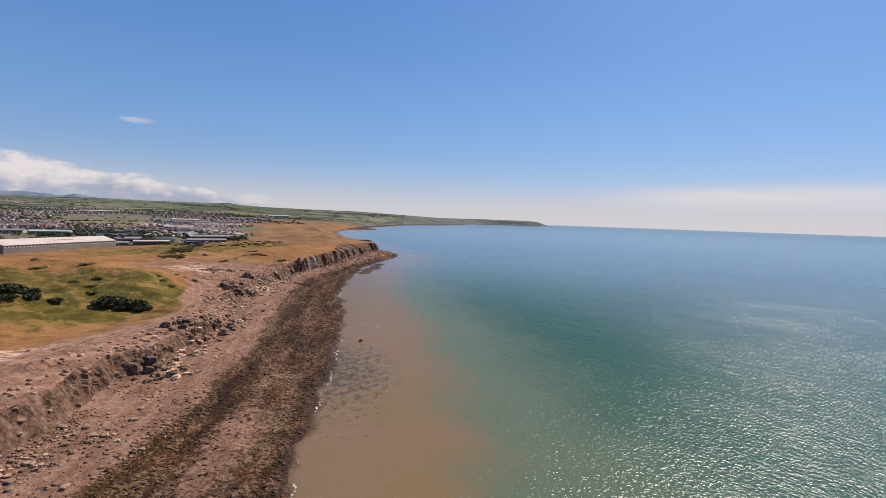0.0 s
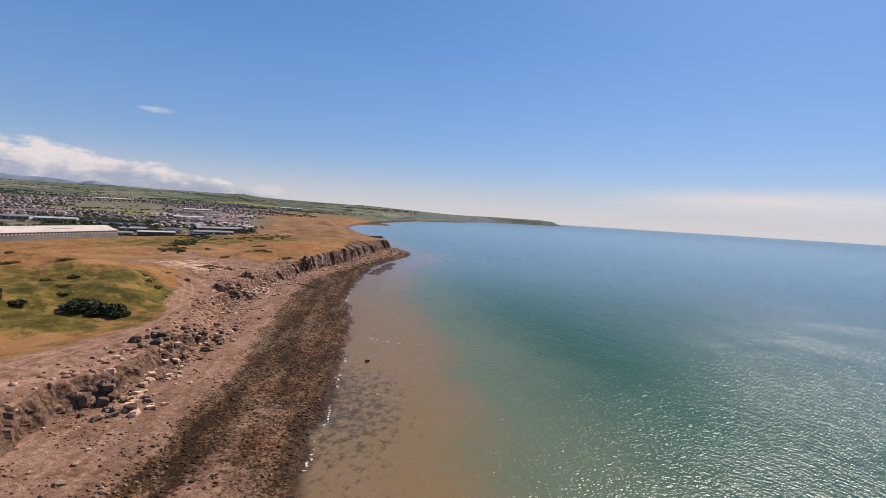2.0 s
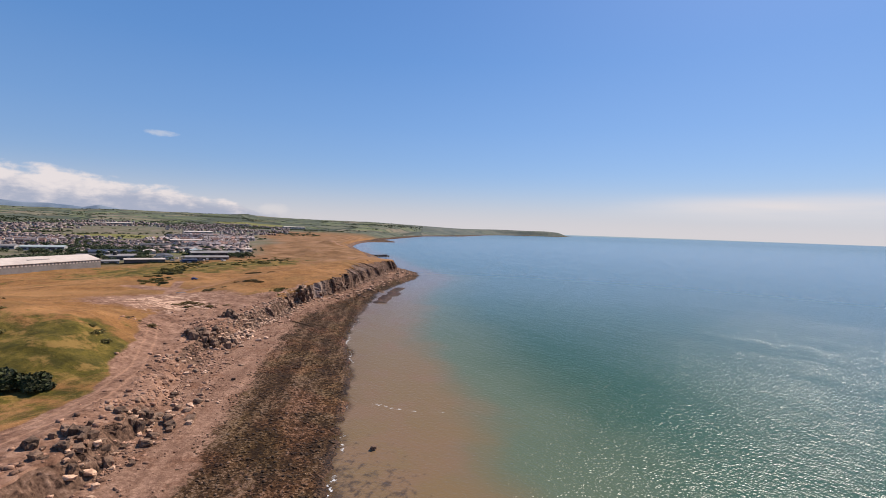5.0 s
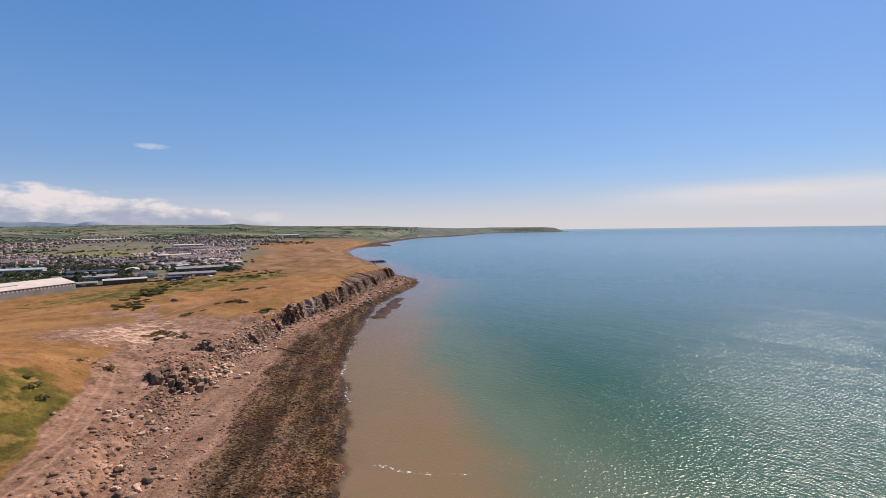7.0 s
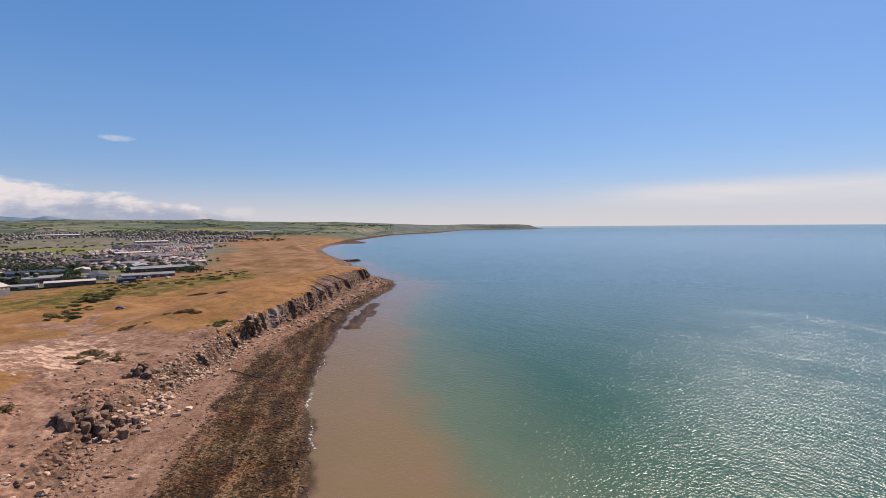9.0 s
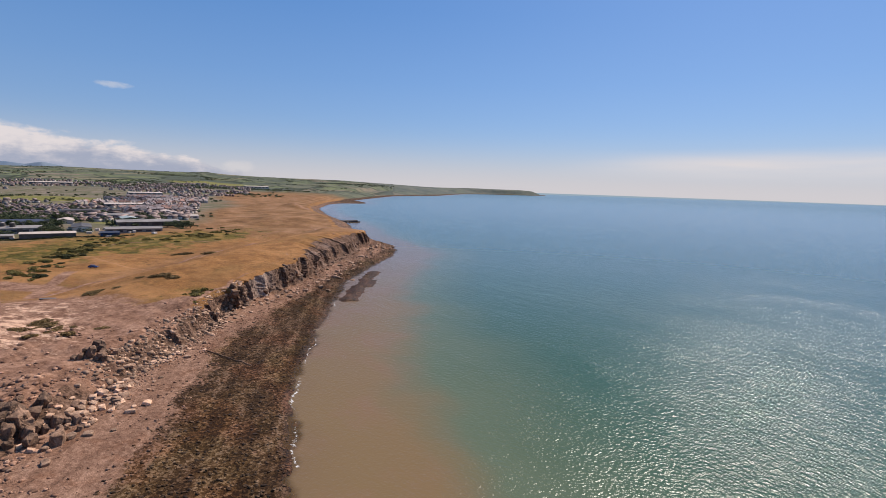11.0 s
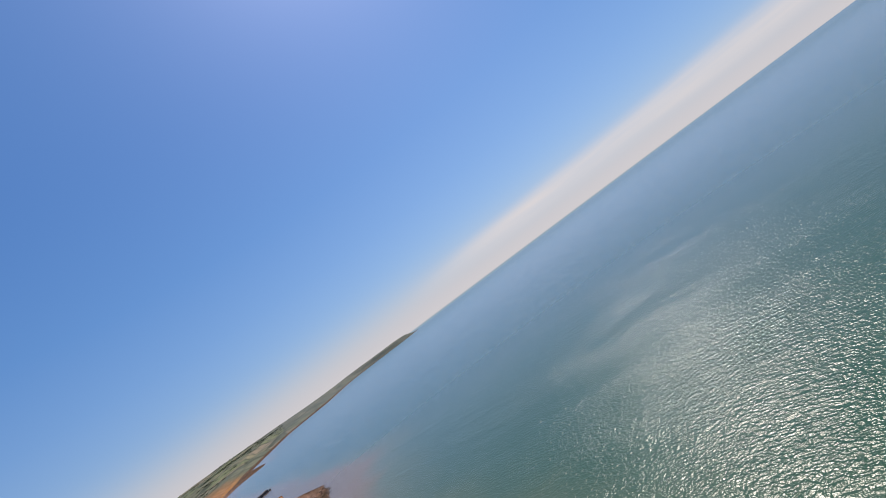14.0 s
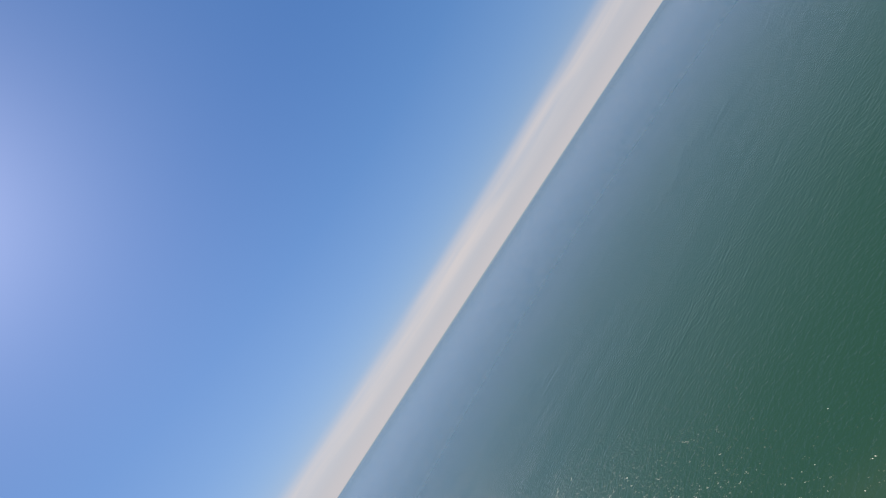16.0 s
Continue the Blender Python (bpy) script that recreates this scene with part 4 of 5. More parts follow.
def scatter(name, shapes, spots, material, smooth=False):
    """One mesh of many pieces. spots: x, y, z, size x, size y, size z, turn, tilt."""
    V, F, base = [], [], 0
    spots = np.asarray(spots, float)
    which = np.arange(len(spots)) % len(shapes)
    for k, (v, f) in enumerate(shapes):
        s = spots[which == k]
        if not len(s):
            continue
        p = v[None, :, :] * s[:, None, 3:6]
        ct, st = np.cos(s[:, 7])[:, None], np.sin(s[:, 7])[:, None]
        p = np.stack([p[..., 0], p[..., 1] * ct - p[..., 2] * st, p[..., 1] * st + p[..., 2] * ct], -1)
        c, n_ = np.cos(s[:, 6])[:, None], np.sin(s[:, 6])[:, None]
        p = np.stack([p[..., 0] * c - p[..., 1] * n_, p[..., 0] * n_ + p[..., 1] * c, p[..., 2]], -1) + s[:, None, 0:3]
        V.append(p.reshape(-1, 3))
        F.append((f[None] + (np.arange(len(s)) * len(v))[:, None, None] + base).reshape(-1, 3))
        base += len(s) * len(v)
    V, F = np.concatenate(V), np.concatenate(F)
    me = bpy.data.meshes.new(name)
    me.vertices.add(len(V))
    me.vertices.foreach_set("co", V.astype(np.float32).ravel())
    me.loops.add(F.size)
    me.loops.foreach_set("vertex_index", F.astype(np.int32).ravel())
    me.polygons.add(len(F))
    me.polygons.foreach_set("loop_start", np.arange(0, F.size, 3, dtype=np.int32))
    me.update(calc_edges=True)
    if smooth:
        me.polygons.foreach_set("use_smooth", np.ones(len(F), dtype=bool))
    me.materials.append(material)
    return new(name, me)


def sprays(seed, count, lobes, leaf):
    """Leaf triangles about several lobes (x, y, z, radius, squash): vertices and faces."""
    rng = np.random.RandomState(seed)
    V = []
    for k in range(count):
        x, y, z, r, q = lobes[rng.randint(len(lobes))]
        d = rng.normal(size=3)
        d /= np.linalg.norm(d)
        d[2] = abs(d[2]) if rng.rand() < 0.8 else d[2]
        c = np.array((x, y, z)) + d * r * rng.uniform(0.72, 1.06) * np.array((1, 1, q))
        a, b = rng.normal(size=3), rng.normal(size=3)
        a /= np.linalg.norm(a)
        b = np.cross(a, b)
        b /= np.linalg.norm(b)
        s = leaf * rng.uniform(0.6, 1.5)
        V += [c - a * s, c + a * s, c + b * s * 1.4]
    V = np.array(V)
    V[:, 2] = np.maximum(V[:, 2], -0.1)
    return V, np.arange(len(V)).reshape(-1, 3)


def mesh_of(name, V, F, material):
    me = bpy.data.meshes.new(name)
    me.from_pydata([tuple(v) for v in V], [], [tuple(int(i) for i in f) for f in F])
    me.materials.append(material)
    return me


def empty(name):
    ob = new(name)
    ob.empty_display_size = 0.2
    return ob


# ---- boulders at the foot of the cliff ----
STONES = [stone_shape(11 + k, 2) for k in range(9)]
STONE_ARRAYS = [arrays_of(b.copy()) for b in STONES]
SMALL = [arrays_of(stone_shape(41 + k, 1)) for k in range(6)]
rng = random.Random(5)
MASTERS = {}
for tone, mat, words in (("dark", ROCK, "dark brown angular boulder at the foot of the cliff"), ("pale", ROCK_PALE, "pale sandy boulder lying on the shingle")):
    for k, b in enumerate(STONES):
        ob = link("boulder", b.copy(), mat)
        tagged(ob, words, "boulder", "boulders below the cliff")
        MASTERS[tone, k] = ob
used = set()


def put_boulder(x, y, size, tone, lift=0.0, squash=None, lean=None):
    k = rng.randrange(len(STONES))
    ob = MASTERS[tone, k]
    sx, sy, sz = size * rng.uniform(0.8, 1.4), size * rng.uniform(0.7, 1.2), size * (squash or rng.uniform(0.4, 0.75))
    if lean is not None:                            # slabs that stand on edge, all one way
        sx, sy = size * rng.uniform(0.65, 1.1), size * rng.uniform(0.8, 1.3)
        m = Matrix.Translation((x, y, ground_z(x, y) + sz * 0.2 + lift)) @ pose(0, 0, 0, rng.uniform(-8, 8), lean + rng.uniform(-12, 12), 35 + rng.uniform(-40, 40))
    else:
        m = Matrix.Translation((x, y, ground_z(x, y) + sz * 0.24 + lift)) @ pose(0, 0, 0, rng.uniform(-14, 14), rng.uniform(-14, 14), rng.uniform(0, 360))
    if (tone, k) not in used:
        used.add((tone, k))
        ob.matrix_basis = m @ Matrix.Diagonal((sx, sy, sz, 1))
        return ob
    made = copy_thing(ob, m)
    made.scale = (sx, sy, sz)
    return made


# centre x, y, spread across and along, how many, size from, to, share of pale ones
HEAPS = [(-55.5, 40, 3.2, 6, 130, 0.3, 1.0, 0.6), (-64, 60, 2, 5, 9, 0.4, 0.9, 0.6), (-63.2, 71.5, 2.6, 2.8, 30, 0.7, 2.0, 0.6), (-66.5, 79.5, 2.2, 3, 26, 0.5, 1.5, 0.9), (-72, 86, 2.0, 3, 18, 0.6, 1.8, 0.4),
         (-72.5, 96, 1.5, 5, 20, 0.7, 1.7, 0.5), (-76.5, 104, 1.6, 5, 56, 0.4, 1.5, 0.7), (-81.5, 113, 1.8, 5, 14, 0.6, 1.5, 0.5), (-93, 130, 3.2, 6, 34, 0.5, 1.5, 0.65), (-99.5, 153, 2.4, 5.0, 95, 0.4, 1.5, 0.85),
         (-105.0, 170, 2.0, 7, 70, 0.45, 1.3, 0.85), (-110.5, 194, 1.5, 6, 30, 0.45, 1.2, 0.7), (-113, 218, 3, 5, 16, 0.8, 1.9, 0.5), (-111, 238, 3, 7, 16, 0.8, 2.0, 0.4),
         (-112, 265, 4, 12, 24, 0.8, 2.2, 0.4), (-117, 305, 5, 18, 30, 0.8, 2.4, 0.3), (-124, 350, 5, 14, 26, 0.8, 2.2, 0.3)]
loose = []          # stones farther along the shore, joined
for cx, cy, sx, sy, count, low, high, share in HEAPS:
    for _ in range(count * (1 if cy < 180 else 2)):
        x, y = cx + rng.gauss(0, sx), cy + rng.gauss(0, sy)
        if cy > 180 and x < brink(np.array([y]))[0] + 1.5:
            continue
        if cy > 210 and rng.random() < 0.45:
            continue
        if cy > 180 or ((cy < 50 or 101 < cy < 106) and rng.random() < 0.88) or (cy > 120 and rng.random() < 0.5):
            s = low + (high - low) * rng.random() ** 2
            loose.append((x, y, ground_z(x, y) + 0.15 * s, s * rng.uniform(0.8, 1.4), s * rng.uniform(0.7, 1.2), s * (rng.uniform(0.35, 0.7) if cy < 210 else rng.uniform(0.28, 0.6)), rng.uniform(0, 6.3), rng.uniform(-0.25, 0.25)))
            continue
        put_boulder(x, y, low + (high - low) * rng.random() ** 2, "pale" if rng.random() < share else "dark")
# the tall dark crag that stands out of the bank, and its neighbours
for cx, cy, spread, count, low, high, top in ((-101.0, 144.5, 2.0, 44, 1.1, 2.8, 3.2), (-111, 166, 1.8, 18, 1.0, 2.3, 0.8), (-114.5, 209, 1.3, 7, 1.3, 2.6, 0.4), (-66.0, 68.5, 1.6, 14, 0.9, 2.3, 1.4), (-74.5, 88, 2.0, 18, 0.8, 2.1, 1.2), (-77.5, 101, 1.6, 12, 0.8, 2.0, 1.0)):
    for k in range(count):
        x, y = cx + rng.gauss(0, spread), cy + rng.gauss(0, spread * 1.2)
        near = math.exp(-((x - cx) ** 2 + (y - cy) ** 2) / (2 * spread ** 2))
        put_boulder(x, y, rng.uniform(low, high) * 0.8, "dark", 0.3 * top * near * rng.random(), rng.uniform(0.75, 1.25), 14)
# one stone awash off the beach
tagged(put_boulder(-43.2, 108.8, 1.3, "dark", 0.35), "dark boulder awash in the brown shallows", "boulder")

# ---- broken rock of the cliff face, shingle, weed ----
R = np.random.RandomState(3)


def face_rocks():
    spots = []
    for _ in range(170):
        y = R.choice([R.uniform(185, 400), R.uniform(30, 108), R.uniform(140, 185)], p=[0.84, 0.04, 0.12])
        v = 0.22 * R.rand()
        f, b = foot(np.array([y]))[0], brink(np.array([y]))[0]
        x = f + (b - f) * v
        s = 0.5 + 1.6 * R.rand() ** 2.4
        if y < 185:
            s *= 0.7
        spots.append((x - 0.1 * s, y, ground_z(x, y) - 0.15 * s, s * R.uniform(0.7, 1.3), s * R.uniform(0.7, 1.3), s * R.uniform(0.6, 1.15), R.uniform(0, 6.3), R.uniform(-0.5, 0.5)))
    return spots


LOOSE = varied("loose_shore_stone", (0.125, 0.076, 0.049), (0.480, 0.305, 0.200), 0.8, 0.92, 0.48, 0.6, 0.15, island=True)
tagged(scatter("shore_stones", STONE_ARRAYS, loose, LOOSE), "tumbled brown and pale stones along the shore", "stones", kind="stuff")
def bank_rocks():
    """Cobbly rock that faces the low bank and lies at its foot."""
    spots = []
    for _ in range(900):
        y = R.uniform(158, 216)
        f, b = foot(np.array([y]))[0], brink(np.array([y]))[0]
        x = f + (b - f) * R.uniform(-0.25, 0.9)
        s = 0.28 + 0.8 * R.rand() ** 2.6
        spots.append((x, y, ground_z(x, y) - 0.12 * s, s * R.uniform(0.8, 1.5), s * R.uniform(0.7, 1.2), s * R.uniform(0.6, 1.0), R.uniform(0, 6.3), R.uniform(-0.4, 0.4)))
    return spots


tagged(scatter("bank_stones", SMALL, bank_rocks(), LOOSE), "brown and pale rocks facing the low bank", "stones", kind="stuff")
tagged(scatter("rock_rubble", STONE_ARRAYS, face_rocks(), CRAG), "broken dark rock of the cliff face", "rock", kind="stuff")


def beach_stones(count, low, high, power, weeds):
    spots = []
    while len(spots) < count:
        y = 26 + 374 * R.rand() ** 1.7
        yy = np.array([y])
        w, f, e = shore(yy)[0], foot(yy)[0], weed_edge(yy)[0]
        if weeds:
            x = R.uniform(max(e - 1.5, f), w - 0.2)
            if x < e + 2 and R.rand() < 0.5:
                continue
            if hump(x + 0.33 * (y - 52), y, -37, 52, 4.5, 22) > R.rand() * 1.1:
                continue
        else:
            x = f + (min(e + 1.5, w) - f) * R.rand() ** 1.9
        if not weeds and wave(x, y, 7, 55) + 0.5 * wave(x, y, 2.5, 56) < R.rand() * 1.2 - 0.5:
            continue
        s = low + (high - low) * R.rand() ** power
        spots.append((x, y, ground_z(x, y) + s * (0.02 if weeds else 0.12), s * R.uniform(0.8, 1.5), s * R.uniform(0.7, 1.2), s * (0.34 if weeds else 0.6), R.uniform(0, 6.3), R.uniform(-0.3, 0.3)))
    return spots


tagged(scatter("shingle", SMALL, beach_stones(11000, 0.06, 0.42, 4.0, False), SHINGLE), "pinkish grey stones strewn over the upper beach", "stones", kind="stuff")
tagged(scatter("seaweed", SMALL, beach_stones(16000, 0.12, 0.55, 2.2, True), KELP), "dark brown seaweed draped over low stones", "seaweed", kind="stuff")


def rubble_on_bank():
    spots = []
    for _ in range(900):
        y = R.uniform(28, 196)
        b = brink(np.array([y]))[0]
        x = b - R.uniform(-5, 1) if R.rand() < 0.92 else b - R.uniform(0, 10)
        s = 0.12 + 0.7 * R.rand() ** 4
        spots.append((x, y, ground_z(x, y) + 0.1 * s, s * 1.3, s, s * 0.7, R.uniform(0, 6.3), 0.0))
    for cx, cy, sx, sy, n_ in ((-81.5, 110, 1.6, 5, 160), (-89, 123, 2.0, 6, 180), (-97, 137, 2, 4, 160), (-72, 92, 1.6, 6, 120), (-106, 149, 2.5, 4, 120), (-117, 141, 3.0, 1.8, 90), (-125, 171, 5, 1.8, 90), (-112, 152, 2.5, 2.5, 60), (-119, 160, 4, 3, 50)):
        for _ in range(n_):
            x, y, s = cx + R.normal() * sx, cy + R.normal() * sy, 0.15 + 0.65 * R.rand() ** 3
            spots.append((x, y, ground_z(x, y), s * 1.4, s, s * 0.55, R.uniform(0, 6.3), 0.0))
    return spots


tagged(scatter("rubble", SMALL, rubble_on_bank(), RUBBLE), "brown stony rubble on the worn bank", "rubble", kind="stuff")


# ---- shrubs ----
def make_shrub(name, seed, material, label, group, size, leaves, leaf_size=0.075):
    r = random.Random(seed)
    lobes = [(r.gauss(0, 0.32), r.gauss(0, 0.26), r.uniform(0.05, 0.2), r.uniform(0.22, 0.42), r.uniform(0.7, 1.0)) for _ in range(9)]
    V, F = sprays(seed, leaves, lobes, leaf_size)
    top = empty(name)
    tagged(top, label, "shrub", group)
    leaf = new("foliage", mesh_of("foliage", V, F, material))
    leaf.parent = top
    bm = bmesh.new()
    for _ in range(6):
        a, h = r.uniform(0, 6.3), r.uniform(0.25, 0.5)
        tip = Vector((math.cos(a) * r.uniform(0.1, 0.4), math.sin(a) * r.uniform(0.1, 0.4), h))
        turn = tip.to_track_quat("Z", "Y").to_matrix().to_4x4()
        bmesh.ops.create_cone(bm, segments=5, radius1=0.02, radius2=0.008, depth=tip.length, matrix=turn @ Matrix.Translation((0, 0, tip.length / 2)), cap_ends=True)
    part("stem", bm, BARK, top)
    top.scale = size
    return top


def plant(master, x, y, turn, size, first):
    m = pose(x, y, ground_z(x, y) - 0.05, 0, 0, turn)
    if first:
        master.matrix_basis = m @ Matrix.Diagonal((*size, 1))
        return master
    made = copy_thing(master, m)
    made.scale = size
    return made


GORSE = [make_shrub("gorse_bush", 70 + k, LEAF, "dense dark green gorse bush in the grass", "gorse bushes", (1, 1, 1), 1500) for k in range(3)]
SCRUB = [make_shrub("scrub_bush", 80 + k, LEAF_OLIVE, "low olive green scrub on dry grass", "scrub on the headland", (1, 1, 1), 1200) for k in range(3)]
BROWN = [make_shrub("heather_bush", 90 + k, LEAF_BROWN, "low brown heathery bush in dry grass", "brown bushes", (1, 1, 1), 1500) for k in range(2)]
counts = {("belt", k): 1 for k in range(3)}


def grow(kind, masters, x, y, wide, deep, high):
    k = rng.randrange(len(masters))
    plant(masters[k], x, y, rng.uniform(0, 360), (wide, deep, high), counts.setdefault((kind, k), 0) == 0)
    counts[kind, k] += 1


for x, y, a, b, c in ((-102.5, 100.5, 5.0, 4.4, 4.0), (-105.5, 99.0, 5.0, 4.2, 3.8), (-100.5, 102.5, 3.4, 3.0, 2.8), (-98.3, 102.0, 2.6, 2.2, 2.0), (-120.5, 87.0, 4.2, 3.6, 3.4), (-118.5, 89.5, 3.2, 3.0, 2.8),
                      (-122.5, 90.5, 3.4, 3.0, 2.8), (-115.5, 89.0, 2.6, 2.4, 2.2), (-124.5, 86.0, 4.0, 3.4, 3.0), (-113.0, 91.5, 2.2, 2.0, 1.7), (-117.0, 84.5, 2.6, 2.4, 2.0), (-128.0, 90.0, 3.0, 2.6, 2.2)):
    grow("gorse", GORSE, x, y, a * 1.15, b * 1.15, c)
for cx, cy, sx, sy, count, size, what in ((-139, 212, 2.6, 1.0, 7, 1.7, "brown"), (-145, 199, 2.8, 1.1, 7, 1.7, "brown"), (-134, 175.5, 3.0, 1.2, 7, 1.6, "brown"), (-119, 203, 2.5, 3.5, 7, 1.4, "scrub"), (-108, 118, 3, 5, 3, 1.4, "scrub"),
                                          (-126, 104, 8, 6, 2, 1.6, "scrub"), (-130, 115, 10, 6, 2, 1.4, "scrub"), (-112, 96, 8, 6, 2, 1.3, "scrub"), (-150, 112, 8, 6, 3, 1.5, "brown"), (-166, 271, 1.2, 0.6, 4, 2.3, "brown"), (-179, 272, 1.4, 0.6, 4, 2.3, "brown"),
                                          (-117, 140, 3, 2, 4, 1.3, "brown"), (-127, 172, 4, 2, 6, 1.4, "brown")):
    for _ in range(count):
        s = size * rng.uniform(0.6, 1.3)
        grow(what, SCRUB if what == "scrub" else BROWN, cx + rng.gauss(0, sx), cy + rng.gauss(0, sy), s * 1.3, s * 1.2, s * (rng.uniform(0.6, 0.95) if what == "scrub" else rng.uniform(0.38, 0.55)))
# the hedge belt that runs inland of the dry grass
for _ in range(85):
    t = rng.random()
    x, y = -190 - 66 * t + rng.gauss(0, 3.5), 212 + 100 * t + rng.gauss(0, 4)
    s = rng.uniform(0.8, 2.0)
    grow("belt", GORSE if rng.random() < 0.22 else SCRUB, x, y, s * 1.7, s * 1.4, s * rng.uniform(0.8, 1.2))
for _ in range(46):
    x, y = -222 + rng.gauss(0, 9), 335 + rng.gauss(0, 20)
    s = rng.uniform(1.0, 2.4)
    grow("belt", SCRUB if rng.random() < 0.85 else GORSE, x, y, s * 1.5, s * 1.2, s * rng.uniform(0.6, 0.9))
for k in range(26):          # dark hedge along the front of the works
    t = k / 25
    s = rng.uniform(1.1, 1.8)
    grow("belt", GORSE, -300 + 46 * t + rng.gauss(0, 0.8), 282 + 44 * t + rng.gauss(0, 0.8), s * 2.0, s * 1.6, s * 1.0)
for key, ob in list(MASTERS.items()):
    if key not in used:
        bpy.data.objects.remove(ob)

METRE = Matrix.Diagonal((1 / UNIT, 1 / UNIT, 1 / UNIT, 1))     # for what is drawn in metres and set out on the plan


# ---- the large shed and the works beside it ----
def place(top, x, y, turn, sink=0.0):
    top.matrix_basis = pose(x, y, ground_z(x, y) - sink, 0, 0, turn) @ METRE
    return top


def shed(name, label, length, width, eave, rise, wall_mat, roof_mat, windows=0, doors=0, strip=None, group=""):
    """A long gabled building; its length lies along y, its front wall towards +x, its base at z 0."""
    top = empty(name)
    tagged(top, label, "building", group)
    h, l = width / 2, length / 2
    wall = part("wall", prism(bmesh.new(), [(-h, -1.5), (h, -1.5), (h, eave), (0, eave + rise), (-h, eave)], -l, l), wall_mat, top)
    for side, words in ((1, "front"), (-1, "rear")):
        over = 0.5
        slope = rise / h
        out = [(0, eave + rise + 0.05), (side * (h + over), eave - slope * over + 0.05), (side * (h + over), eave - slope * over + 0.3), (0, eave + rise + 0.3)]
        roof = part("roof", prism(bmesh.new(), out, -l - 0.4, l + 0.4), roof_mat, top)
        if strip and side == 1:
            for k in range(strip):
                y = -l + (k + 0.5) * length / strip
                w = length / strip * 0.27
                part("window", box(bmesh.new(), h - 0.1, h + 0.07, y - w, y + w, eave - 2.1, eave - 0.5), WHITE_SHEET, wall, "pale translucent wall panel")
    for k in range(windows):
        y = -l + (k + 0.5) * length / windows
        w = length / windows * 0.3
        win = part("window", box(bmesh.new(), h - 0.1, h + 0.06, y - w, y + w, eave * 0.35, eave * 0.75), PANE, wall)
    for k in range(doors):
        y = -l + (k + 0.5) * length / doors
        part("door", box(bmesh.new(), h - 0.1, h + 0.09, y - 1.8, y + 1.8, -0.2, min(eave - 0.6, 3.6)), DARK_SHEET, wall)
    return top


